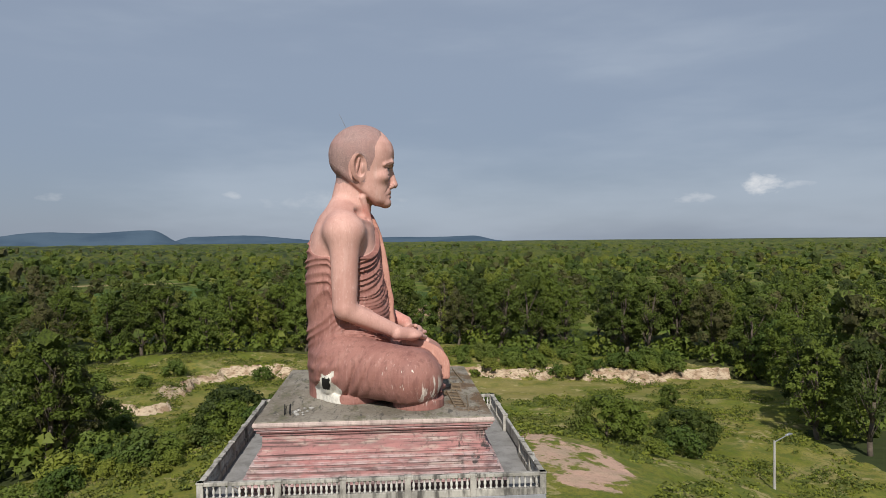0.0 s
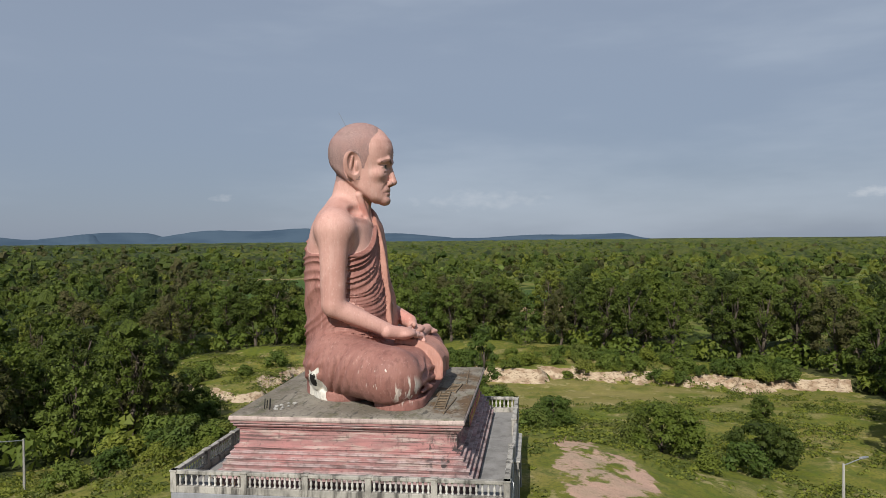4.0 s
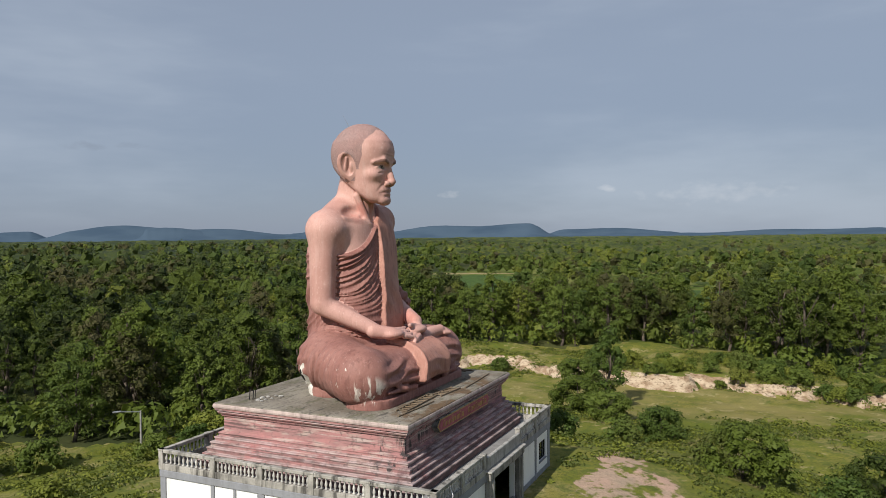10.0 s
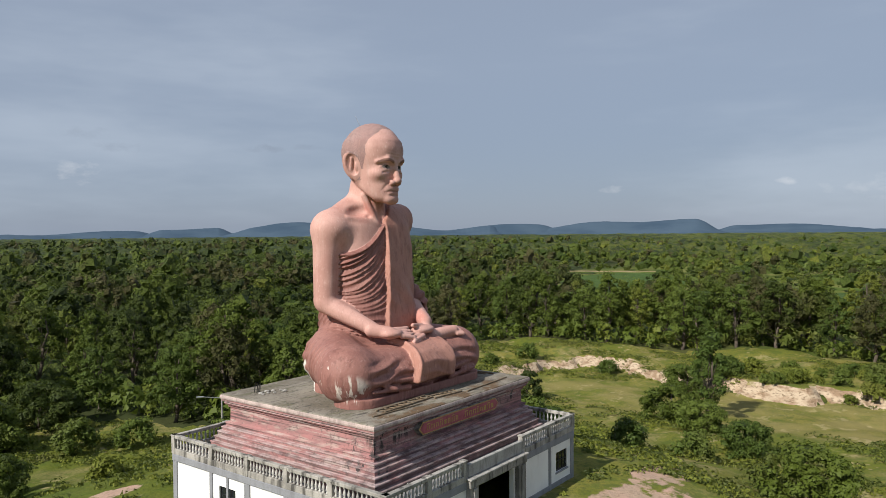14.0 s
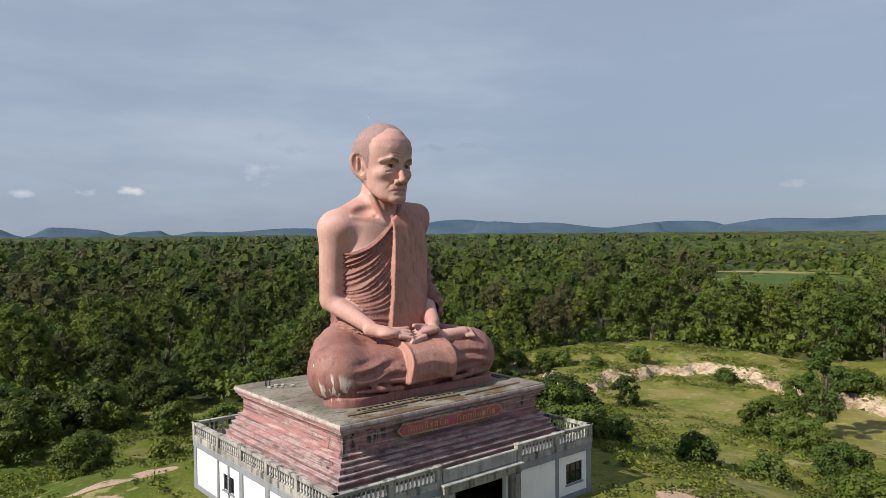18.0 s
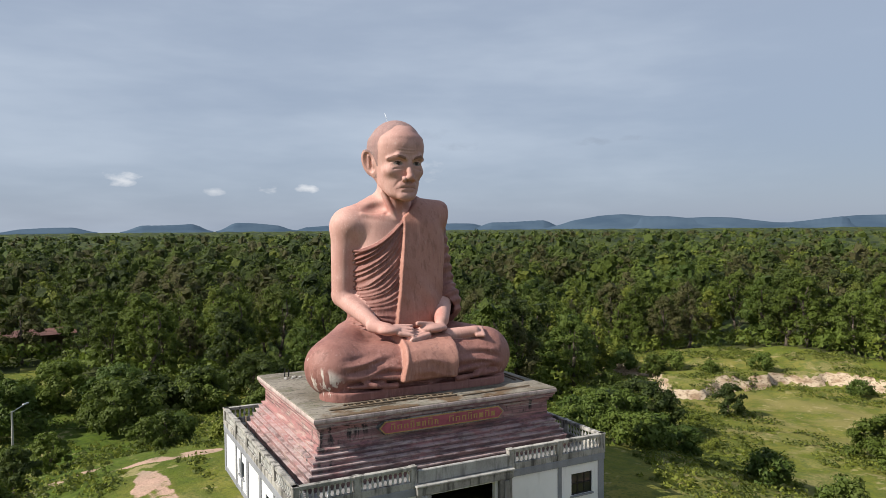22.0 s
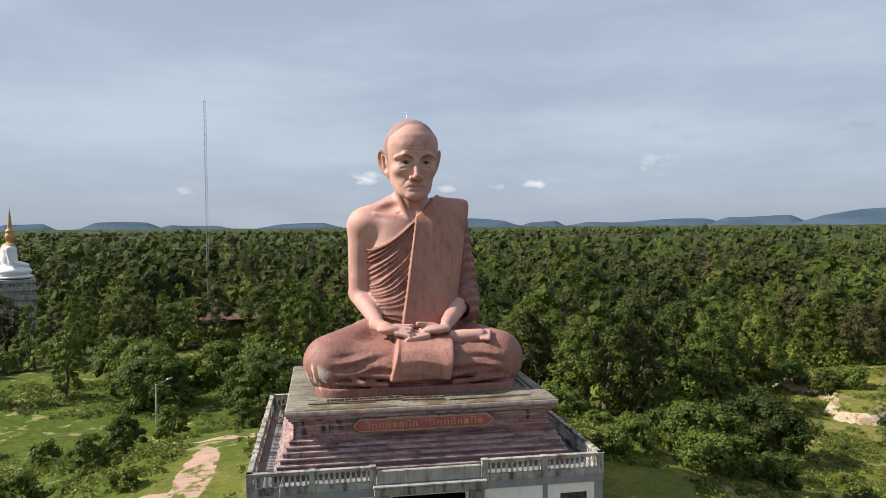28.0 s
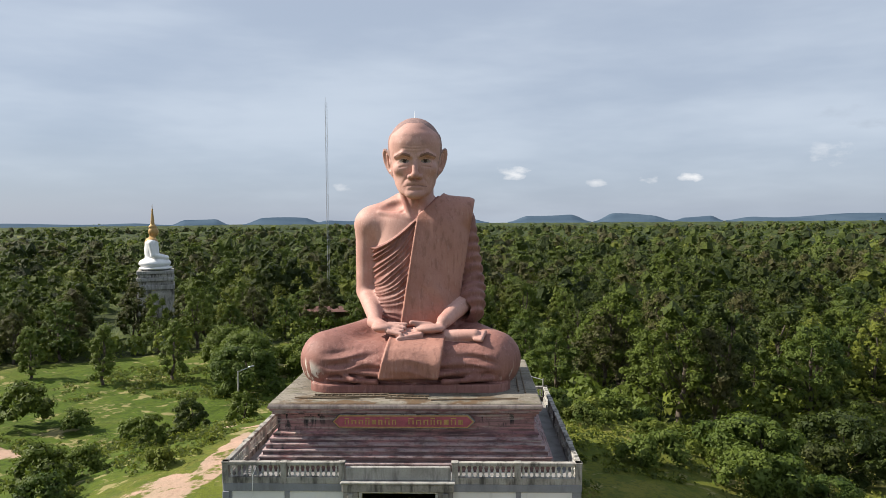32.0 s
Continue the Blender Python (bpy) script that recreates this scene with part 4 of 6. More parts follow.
def lower_body(P):
    X, Y, Z = P
    hips = ell(P, (0.1, 0.75, 6.45), (2.95, 1.70, 1.5))
    r_thigh = cap(P, (-1.65, 0.8, 6.55), (-3.50, -1.75, 6.38), 1.22, 1.12)
    l_thigh = cap(P, (1.85, 0.8, 6.55), (3.52, -1.75, 6.36), 1.22, 1.12)
    r_shin = cap(P, (-3.4, -2.0, 6.2), (0.2, -2.35, 6.2), 1.0, 0.80)
    l_shin = cap(P, (3.42, -2.0, 6.2), (0.2, -2.3, 6.25), 1.0, 0.82)
    lap = ell(P, (0.1, -1.2, 6.3), (3.0, 1.6, 1.0))
    d = smin(smin(hips, smin(r_thigh, l_thigh, 0.35), 0.5), smin(smin(r_shin, l_shin, 0.3), lap, 0.4), 0.45)
    # folds that sweep from the hip round the thigh, and creases along the shins
    out = smooth(1.2, 2.6, np.abs(X - 0.1))
    w = smooth(-1.9, -0.9, Y) * smooth(7.5, 6.9, Z) * out
    ph = (Y * 0.95 + 0.55 * (Z - 6.4) + 0.12 * (Z - 6.4) ** 2) / 0.46
    ph = ph + 0.35 * np.sin(1.9 * Z + 0.8 * X) + 0.2 * np.sin(3.1 * Y + 2.0 * Z)
    d = d - (0.08 + 0.07 * smooth(-0.6, 0.6, Y)) * w * (0.65 + 0.35 * np.sin(1.3 * Y + 2.1 * Z)) * (np.abs(np.sin(np.pi * ph)) - 0.6)
    w = smooth(-1.6, -2.3, Y) * smooth(7.0, 6.5, Z) * smooth(3.9, 3.0, np.abs(X))
    ph = (Z + 0.16 * np.abs(X - 0.1) + 0.10 * np.sin(1.7 * X)) / 0.5
    wave = np.sin(2 * np.pi * ph)
    d = d - 0.075 * w * (wave + 0.5 * np.abs(wave) ** 3 * np.sign(wave)) * (0.65 + 0.35 * np.sin(2.3 * X + 1.1))
    # gathered pleats that hang along each shin, with a hem that curls
    for s, x0 in ((-1, 0.0), (1, 0.15)):
        for a, b, r in (((3.75, -2.72, 6.55), (1.1, -3.12, 6.30), 0.10), ((3.55, -2.95, 6.12), (1.0, -3.16, 5.92), 0.12), ((3.3, -3.02, 5.72), (1.3, -3.14, 5.62), 0.12), ((2.9, -2.9, 6.0), (2.2, -3.22, 5.70), 0.10)):
            d = smin(d, cap(P, (x0 + s * a[0], a[1], a[2]), (x0 + s * b[0], b[1], b[2]), r * 0.5, r), 0.13)
    # folds above the lap behind
    w = smooth(0.6, 1.4, Y)
    d = d - 0.025 * w * np.sin(2 * np.pi * (Z + 0.2 * X + 0.1 * np.sin(2 * X)) / 0.55)
    return smax(d, 5.42 - Z, 0.08)


def torso_shape(P):
    X, Y, Z = P
    zs = (6.4, 8.2, 10.0, 11.2, 12.2, 12.8, 13.3)
    fr = np.interp(Z, *eased(zs, (-1.05, -1.05, -0.75, -0.6, -0.40, -0.10, 0.35)))
    bk = np.interp(Z, *eased(zs, (2.40, 2.45, 2.50, 2.42, 2.18, 1.90, 1.30)))
    lf = np.interp(Z, *eased(zs, (-1.95, -1.72, -1.72, -1.78, -1.75, -1.35, -0.5)))
    rt = np.interp(Z, *eased(zs, (2.40, 2.30, 2.30, 2.35, 2.25, 1.80, 0.9)))
    cx, cy, rx, ry = (lf + rt) / 2, (fr + bk) / 2, (rt - lf) / 2, (bk - fr) / 2
    n = (np.abs((X - cx) / rx) ** 2.6 + np.abs((Y - cy) / ry) ** 2.6) ** (1 / 2.6)
    d = (n - 1) * np.minimum(rx, ry) * 0.9
    return smax(d, Z - 13.2, 0.2)


def statue_parts(P):
    """Each material's share of the statue as a distance."""
    X, Y, Z = P
    torso = torso_shape(P)
    shoulder_l = cap(P, (1.1, 0.7, 12.45), (2.35, 0.62, 12.42), 0.66, 0.60)
    torso_l = smin(torso, shoulder_l, 0.25)
    # bare skin: chest, shoulder, arm, neck
    trap = cap(P, (-1.8, 0.85, 12.25), (-0.2, 0.95, 12.95), 0.52, 0.62)
    skin = smin(torso, trap, 0.35)
    skin = smin(skin, ell(P, (-1.92, 0.74, 12.02), (0.66, 0.76, 0.64)), 0.6)
    neck = smin(cap(P, (0.2, 0.48, 12.2), (0.22, 0.30, 13.9), 0.70, 0.66), cap(P, (0.2, 0.88, 12.7), (0.22, 0.60, 14.2), 0.72, 0.64), 0.3)
    skin = smin(skin, neck, 0.22)
    skin = smax(skin, -ell(P, (-0.88, -0.02, 12.84), (0.50, 0.40, 0.28)), 0.24)
    skin = smin(skin, cap(P, (-1.45, 0.12, 12.50), (0.0, -0.28, 12.26), 0.06, 0.12), 0.16)
    skin = smin(skin, cap(P, (-0.05, -0.24, 12.3), (-0.46, 0.06, 13.5), 0.15, 0.14), 0.05)
    skin = smin(skin, cap(P, (0.35, -0.26, 12.3), (0.72, 0.08, 13.5), 0.13, 0.12), 0.06)
    skin = smax(skin, -cap(P, (0.15, -0.44, 12.45), (0.18, -0.42, 13.2), 0.17, 0.15), 0.10)
    skin = smax(skin, -cap(P, (-0.42, -0.18, 12.62), (-0.74, 0.08, 13.3), 0.12, 0.11), 0.08)
    arm = cap(P, (-2.10, 0.74, 11.9), (-2.19, 0.76, 9.05), 0.60, 0.50, 1.1)
    arm = smin(arm, cap(P, (-2.18, 0.74, 8.88), (-1.50, -1.35, 7.86), 0.43, 0.29), 0.16)
    skin_arm = smin(skin, arm, 0.30)
    # right hand over left
    hand = cap(P, (-1.60, -1.35, 7.82), (-1.20, -1.95, 7.72), 0.29, 0.26)
    hand = smin(hand, ell(P, (-1.10, -2.08, 7.68), (0.50, 0.38, 0.20)), 0.15)
    for i in range(4):
        hand = smin(hand, cap(P, (-0.85, -1.95 - 0.15 * i, 7.80 - 0.08 * i), (-0.12 - 0.06 * i, -2.05 - 0.18 * i, 7.80 - 0.11 * i), 0.11, 0.085), 0.03)
    fore_l = cap(P, (2.25, -0.3, 8.5), (1.45, -1.75, 7.90), 0.42, 0.31)
    left = smin(fore_l, ell(P, (0.85, -2.12, 7.64), (0.66, 0.40, 0.20)), 0.2)
    for i in range(4):
        left = smin(left, cap(P, (0.50, -1.98 - 0.15 * i, 7.60 - 0.06 * i), (-0.58 + 0.06 * i, -2.08 - 0.20 * i, 7.52 - 0.07 * i), 0.115, 0.09), 0.03)
    left = smin(left, cap(P, (0.85, -2.02, 7.78), (0.10, -2.18, 7.90), 0.13, 0.10), 0.08)
    foot = cap(P, (1.6, -2.05, 7.28), (2.75, -2.35, 7.40), 0.30, 0.24)
    for i in range(5):
        foot = smin(foot, cap(P, (2.75, -2.18 - 0.10 * i, 7.47 - 0.05 * i), (3.16 - 0.04 * i, -2.20 - 0.13 * i, 7.50 - 0.06 * i), 0.10, 0.095), 0.04)
    skin_all = np.minimum(np.minimum(skin_arm, hand), np.minimum(left, foot))
    # robe over the breast, with folds that fan from the left shoulder
    edge = 11.02 + 1.28 * np.clip((X + 1.7) / 1.95, 0, 1.5) ** 1.55
    front_w = smooth(1.5, 0.55, Y)
    # each fold leaves the sash steeply, falls and flattens towards the flank; the lowest hang the other way
    away = np.clip(0.25 + (Z - 12.31) * 0.152 - X, 0, 3)
    drop = np.interp(Z, *eased((7.4, 8.5, 9.4, 11.0, 12.4), (-1.6, 0.4, 2.6, 3.2, 2.6)))
    rise = np.interp(Z, (7.2, 8.4, 9.8), (0.60, 0.45, 0.0))
    ph = Z + front_w * drop * (1 - np.exp(-away / 1.7)) + (1 - front_w) * (rise * Y + 0.05 * np.cos(1.9 * Y))
    ph = (ph + 0.07 * np.sin(1.9 * Z + 1.3 * X) + 0.05 * np.sin(2.3 * Y - 1.1 * Z)) / 0.33
    crest = np.abs(np.sin(np.pi * ph + 0.5 * np.sin(np.pi * ph * 0.74)))
    lively = (0.70 + 0.30 * np.sin(1.7 * Z + 1.1 * Y + 2.3 * X)) * (0.75 + 0.25 * front_w)
    robe = torso - 0.03 - (0.12 * (1 - crest ** 0.9) + 0.025 * np.sin(2 * np.pi * ph * 0.37 + 1.0)) * lively * smooth(6.5, 7.6, Z)
    robe = smax(robe, Z - edge, 0.06)
    # rolled hem along the breast
    robe = smin(robe, smax(torso - 0.15 * front_w, np.abs(Z - edge + 0.09) - 0.05, 0.05), 0.05)
    # sleeve on the left arm
    sleeve = cap(P, (2.28, 0.66, 12.2), (2.62, 0.55, 9.2), 0.52, 0.60)
    sleeve = smin(sleeve, ell(P, (2.55, 0.05, 8.45), (0.66, 0.95, 0.98)), 0.4)
    sleeve = sleeve - 0.045 * np.sin(2 * np.pi * (Z * 0.95 - 0.35 * X + 0.5 * Y) / 0.45) * smooth(12.6, 11.0, Z)
    sleeve = smax(sleeve, -cap(P, (2.2, -0.4, 8.35), (1.4, -1.9, 7.8), 0.52, 0.46), 0.06)
    low = lower_body(P)
    robe = np.minimum(smin(robe, low, 0.22), sleeve)
    base2 = smin(cap((X, Y, 0 * Z), (-3.15, -2.15, 0), (3.2, -2.15, 0), 1.0, 1.0), ell((X, Y, 0 * Z), (0.1, 0.4, 0), (2.9, 1.75, 1)), 0.7)
    plinth = np.maximum(base2, np.maximum(Z - 5.50, 5.12 - Z))
    robe = np.minimum(robe, plinth)
    # folded sash down the front, and the cloth that hangs over the shins
    xl, xr = 0.25 + (Z - 12.31) * 0.152 + 0.95 * np.clip(Z - 12.35, 0, 1), 2.80 + (Z - 13.1) * 0.165
    grain = 0.03 * np.sin(2.2 * X + 1.4 * Z) + 0.05 * bell(Z, 9.0, 0.5) * np.sin(5 * X + 3 * Z)
    sash = smax(torso_l - 0.22 - grain - 0.06 * bell(X - xl, 0.06, 0.07) * smooth(12.3, 11.8, Z), np.maximum(np.maximum(xl - X, X - xr), np.maximum(Y - 1.5, 7.6 - Z)), 0.04)
    yl, yr = -0.80 - (7.4 - Z) * 0.24, 1.52 - (7.4 - Z) * 0.17
    cloth = smax(smin(low, cap(P, (-1.2, -2.75, 6.3), (1.3, -2.75, 6.3), 0.55, 0.55), 0.3) - 0.20 - 0.03 * np.sin(3.1 * X + 0.5 * Z) - 0.05 * bell(X - yl, 0.06, 0.07) - 0.04 * bell(Z, 5.86, 0.06), np.maximum(np.maximum(yl - X, X - yr), np.maximum(np.maximum(Z - 7.6, 5.76 - Z), Y + 1.5)), 0.035)
    head, hair = head_shape(P)
    return {"skin": smin(skin_all, head, 0.14), "robe": robe, "sash": np.minimum(sash, cloth)}


HEAD_TURN = radians(4.0)


def head_local(P):
    X, Y, Z = P
    c, s = math.cos(HEAD_TURN), math.sin(HEAD_TURN)
    x, y = X - 0.15, Y - 0.1
    return c * x + s * y, -s * x + c * y + 0.1, Z


FACE_Z = (12.9, 13.2, 13.35, 13.55, 13.8, 14.1, 14.4, 14.75, 15.1, 15.5, 15.9, 16.2)
FACE_FRONT = eased(FACE_Z, (-1.02, -1.08, -1.10, -1.08, -1.08, -1.09, -1.12, -1.17, -1.25, -1.28, -1.17, -1.0))
FACE_BACK = eased(FACE_Z, (1.20, 1.20, 1.20, 1.20, 1.22, 1.26, 1.34, 1.42, 1.47, 1.46, 1.36, 1.2))
FACE_HALF = eased(FACE_Z, (0.58, 0.66, 0.74, 0.83, 0.90, 0.95, 0.99, 1.04, 1.10, 1.15, 1.10, 0.98))


def head_shape(P):
    Q = head_local(P)
    X, Y, Z = Q
    A = np.abs(X)
    M = (A, Y, Z)
    cranium = ell(Q, (0, 0.12, 15.42), (1.17, 1.38, 1.27))
    # face and jaw as one tapering block, cut below along the jaw line
    fr, bk, hw = (np.interp(Z, *table) for table in (FACE_FRONT, FACE_BACK, FACE_HALF))
    cy, ry = (fr + bk) / 2, (bk - fr) / 2
    n = ((A / hw) ** 2.35 + np.abs((Y - cy) / ry) ** 2.35) ** (1 / 2.35)
    face = (n - 1) * hw * 0.92
    jaw = 13.10 + 0.16 * (Y + 0.95) + 0.66 * np.clip(Y + 0.45, 0, 3) + 0.10 * A ** 2
    face = smax(smax(face, (jaw - Z) * 0.8, 0.22), Z - 15.95, 0.2)
    d = smin(cranium, face, 0.16)
    # brows, sockets, eyes
    d = smin(d, cap(M, (0.16, -1.18, 14.90), (0.50, -1.13, 15.01), 0.075, 0.10), 0.12)
    d = smin(d, cap(M, (0.50, -1.13, 15.01), (0.86, -0.84, 14.90), 0.10, 0.06), 0.12)
    d = smax(d, -ell(M, (0.47, -1.29, 14.72), (0.33, 0.30, 0.155)), 0.10)
    d = smin(d, ell(M, (0.46, -0.84, 14.705), (0.23, 0.19, 0.125)), 0.02)
    for a, b, r in (((0.23, -1.00, 14.68), (0.44, -1.055, 14.80), 0.026), ((0.44, -1.055, 14.80), (0.72, -0.90, 14.70), 0.03),
                    ((0.25, -1.00, 14.66), (0.46, -1.03, 14.605), 0.022), ((0.46, -1.03, 14.605), (0.70, -0.90, 14.67), 0.022)):
        d = smin(d, cap(M, a, b, r, r), 0.03)
    # bags below the eyes and cheekbones
    d = smin(d, ell(M, (0.60, -0.68, 14.38), (0.32, 0.30, 0.22)), 0.25)
    d = smax(d, -cap(M, (0.30, -1.12, 14.50), (0.66, -0.99, 14.44), 0.02, 0.015), 0.06)
    # nose
    d = smin(d, cap(Q, (0, -1.13, 14.86), (0, -1.31, 14.12), 0.085, 0.14), 0.11)
    d = smin(d, ell(Q, (0, -1.27, 14.08), (0.18, 0.17, 0.14)), 0.08)
    d = smin(d, ell(M, (0.22, -1.14, 14.02), (0.13, 0.16, 0.12)), 0.05)
    d = smax(d, -ell(M, (0.11, -1.25, 13.91), (0.06, 0.09, 0.04)), 0.03)
    # cheek folds, lips, chin
    d = smax(d, -cap(M, (0.33, -1.10, 14.02), (0.63, -0.90, 13.66), 0.030, 0.022), 0.08)
    d = smin(d, ell(Q, (0, -0.99, 13.76), (0.36, 0.16, 0.12)), 0.14)
    d = smin(d, ell(Q, (0, -1.00, 13.555), (0.32, 0.14, 0.085)), 0.10)
    for a, b in (((0.0, -1.185, 13.665), (0.24, -1.12, 13.655)), ((0.24, -1.12, 13.655), (0.50, -0.97, 13.60))):
        d = smax(d, -cap(M, a, b, 0.022, 0.022), 0.02)
    d = smax(d, -cap(M, (0.0, -1.17, 13.43), (0.24, -1.10, 13.44), 0.03, 0.02), 0.10)
    d = smin(d, ell(Q, (0, -0.93, 13.29), (0.36, 0.20, 0.19)), 0.16)
    # wrinkles of the forehead
    d = d + 0.010 * np.sin(2 * np.pi * (Z + 0.05 * np.cos(3 * X)) / 0.13) * bell(Z, 15.22, 0.15) * bell(X, 0, 0.5) * (Y < 0)
    # ears: a leaf with a raised edge, hollow within, that stands off at the top
    lean = A - 0.50 * (Y - 0.1) - 0.28 * (Z - 14.45)
    E3 = (lean, Y, Z)
    ear = ell(E3, (1.01, 0.28, 14.78), (0.12, 0.35, 0.60))
    ear = smin(ear, ell(E3, (0.99, 0.12, 14.26), (0.11, 0.16, 0.30)), 0.12)
    ear = smax(ear, -ell(E3, (1.17, 0.20, 14.82), (0.25, 0.265, 0.49)), 0.02)
    ear = smin(ear, ell(E3, (0.97, 0.08, 14.68), (0.11, 0.10, 0.24)), 0.05)
    ear = smin(ear, cap(E3, (1.0, 0.24, 15.08), (1.0, 0.36, 14.55), 0.045, 0.045), 0.05)
    d = smin(d, ear, 0.06)
    return d, None


def is_hair(P):
    """Cropped hair: behind a line over the brow that dips to the sideburns."""
    X, Y, Z = head_local(P)
    A = np.abs(X)
    line = -0.42 - 0.38 * smooth(15.5, 16.5, Z) - 0.16 * bell(A, 0.0, 0.35) + 0.18 * smooth(0.75, 0.3, A) * smooth(16.1, 16.5, Z)
    side = smooth(15.3, 14.6, Z) * 0.22 + 0.008 * np.sin(23 * Z + 5 * X)
    low = np.where(Y < 0.0, 14.62, 14.14 + 0.03 * np.sin(14 * X + 9 * Y))
    ear = (((Y - 0.30) / 0.40) ** 2 + ((Z - 14.70) / 0.60) ** 2 < 1) & (A > 0.9)
    return (Y > line + side) & (Z > low) & ~ear


def surface_nets(f, origin, h):
    """A quad skin over the zero level of f on a grid."""
    neg = f < 0
    n = np.array(f.shape) - 1
    sl = lambda a, o: a[o[0]:o[0] + n[0], o[1]:o[1] + n[1], o[2]:o[2] + n[2]]
    corners = [(i, j, k) for i in (0, 1) for j in (0, 1) for k in (0, 1)]
    count = sum(sl(neg, c).astype(np.int8) for c in corners)
    cell = (count > 0) & (count < 8)
    ids = np.full(cell.shape, -1, dtype=np.int64)
    ci = np.argwhere(cell)
    ids[cell] = np.arange(len(ci))
    acc, cnt = np.zeros((len(ci), 3)), np.zeros(len(ci))
    val = {c: f[ci[:, 0] + c[0], ci[:, 1] + c[1], ci[:, 2] + c[2]] for c in corners}
    for c in corners:
        for ax in range(3):
            if c[ax] == 0:
                e = list(c)
                e[ax] = 1
                a, b = val[c], val[tuple(e)]
                cross = (a < 0) != (b < 0)
                t = np.where(cross, a / np.where(cross, a - b, 1), 0)
                p = np.tile(np.array(c, float), (len(ci), 1))
                p[:, ax] += t
                acc += p * cross[:, None]
                cnt += cross
    V = (ci + acc / cnt[:, None]) * h + np.array(origin)
    quads = []
    for ax in range(3):
        u, w = (ax + 1) % 3, (ax + 2) % 3
        lo = [slice(None)] * 3
        lo[ax] = slice(0, -1)
        hi = [slice(None)] * 3
        hi[ax] = slice(1, None)
        a, b = neg[tuple(lo)], neg[tuple(hi)]
        e = np.argwhere(a != b)
        e = e[(e[:, u] > 0) & (e[:, w] > 0) & (e[:, u] < n[u]) & (e[:, w] < n[w])]
        flip = neg[e[:, 0], e[:, 1], e[:, 2]]
        q = []
        for du, dw in ((-1, -1), (0, -1), (0, 0), (-1, 0)):
            k = e.copy()
            k[:, u] += du
            k[:, w] += dw
            q.append(ids[k[:, 0], k[:, 1], k[:, 2]])
        q = np.stack(q, 1)
        q[~flip] = q[~flip][:, ::-1]
        quads.append(q[(q >= 0).all(1)])
    return V, np.concatenate(quads)


def grid(lo, hi, h):
    ax = [np.arange(a, b + h, h, dtype=np.float32) for a, b in zip(lo, hi)]
    return np.meshgrid(*ax, indexing="ij")


def grow_statue():
    vs, fs, ms, n = [], [], [], 0
    for lo, hi, h in (((-4.8, -3.7, 5.05), (4.95, 2.95, 10.50), 0.050), ((-2.9, -1.5, 10.44), (3.5, 2.95, 13.34), 0.034), ((-2.0, -1.8, 13.28), (2.9, 2.1, 16.85), 0.028)):
        P = grid(lo, hi, h)
        comp = statue_parts(P)
        f = np.minimum(np.minimum(comp["skin"], comp["robe"]), comp["sash"])
        V, F = surface_nets(f, lo, h)
        mid = V[F].mean(1)
        C = (mid[:, 0], mid[:, 1], mid[:, 2])
        comp = statue_parts(C)
        m = np.argmin(np.stack([comp["skin"], comp["robe"], comp["sash"]]), 0)
        m = np.where((m == 0) & is_hair(C) & (C[2] > 13.9), 3, m)
        # painted eyes, brows and lips
        hx, hy, hz = head_local(C)
        ax = np.abs(hx)
        front = (m == 0) & (hy < -0.75) & (C[2] > 13.2)
        lid = ((ax - 0.46) / 0.21) ** 2 + ((hz - 14.695) / 0.085) ** 2 < 1
        m = np.where(front & lid, 7, m)
        m = np.where(front & lid & ((np.hypot(ax - 0.45, hz - 14.70) < 0.075) | (hz > 14.76)), 6, m)
        arch = 14.87 + 0.13 * np.sin((ax - 0.16) * 3.7) - 0.06 * (ax - 0.16) ** 2
        brow = (ax > 0.20) & (ax < 0.90) & (np.abs(hz - arch) < 0.058 - 0.035 * smooth(0.6, 0.92, ax))
        m = np.where(front & brow, 8, m)
        lips = (ax < 0.50) & (np.abs(hz - 13.665 + 0.06 * (ax / 0.5) ** 1.5) < 0.035 * (1 - 0.5 * (ax / 0.5) ** 2))
        m = np.where(front & lips, 9, m)
        # a broken patch of bare plaster by the right hip, the dark of its hole painted on
        py, pz = C[1] - 1.48 + 0.05 * np.sin(9 * C[2]), C[2] - 5.1
        patch = (C[0] < -1.5) & (pz < 1.35 + 0.12 * np.sin(7 * C[1])) & (np.abs(py) < 0.58 - 0.36 * smooth(0.3, 1.35, pz) + 0.06 * np.sin(8 * C[2]))
        hole = (C[0] < -1.5) & (np.abs(C[1] - 1.52) < 0.17) & (C[2] > 5.72) & (C[2] < 6.25)
        m = np.where(patch & (m == 1), 4, m)
        m = np.where(hole & patch, 5, m)
        vs.append(V)
        fs.append(F + n)
        ms.append(m)
        n += len(V)
    me = put_mesh("statue", np.concatenate(vs), np.concatenate(fs), [SKIN, ROBE, SASH, HAIR, PLASTER, DARK, IRIS, EYE, BROW, LIP], np.concatenate(ms), smooth=True)
    return tagged(new("statue", me), "giant seated pink plaster statue in a draped robe on the pedestal", "statue")


statue = grow_statue()
lightning_rod = new("lightning_rod", put_mesh("lightning_rod", *join(rod((0.15, 0.70, 16.45), (0.05, 1.05, 17.15), 0.012, 5, 0.006), rod((0.15, 0.70, 16.40), (0.15, 0.70, 16.56), 0.03)), STEEL))
tagged(lightning_rod, "thin steel lightning rod on the statue's crown", "lightning rod")

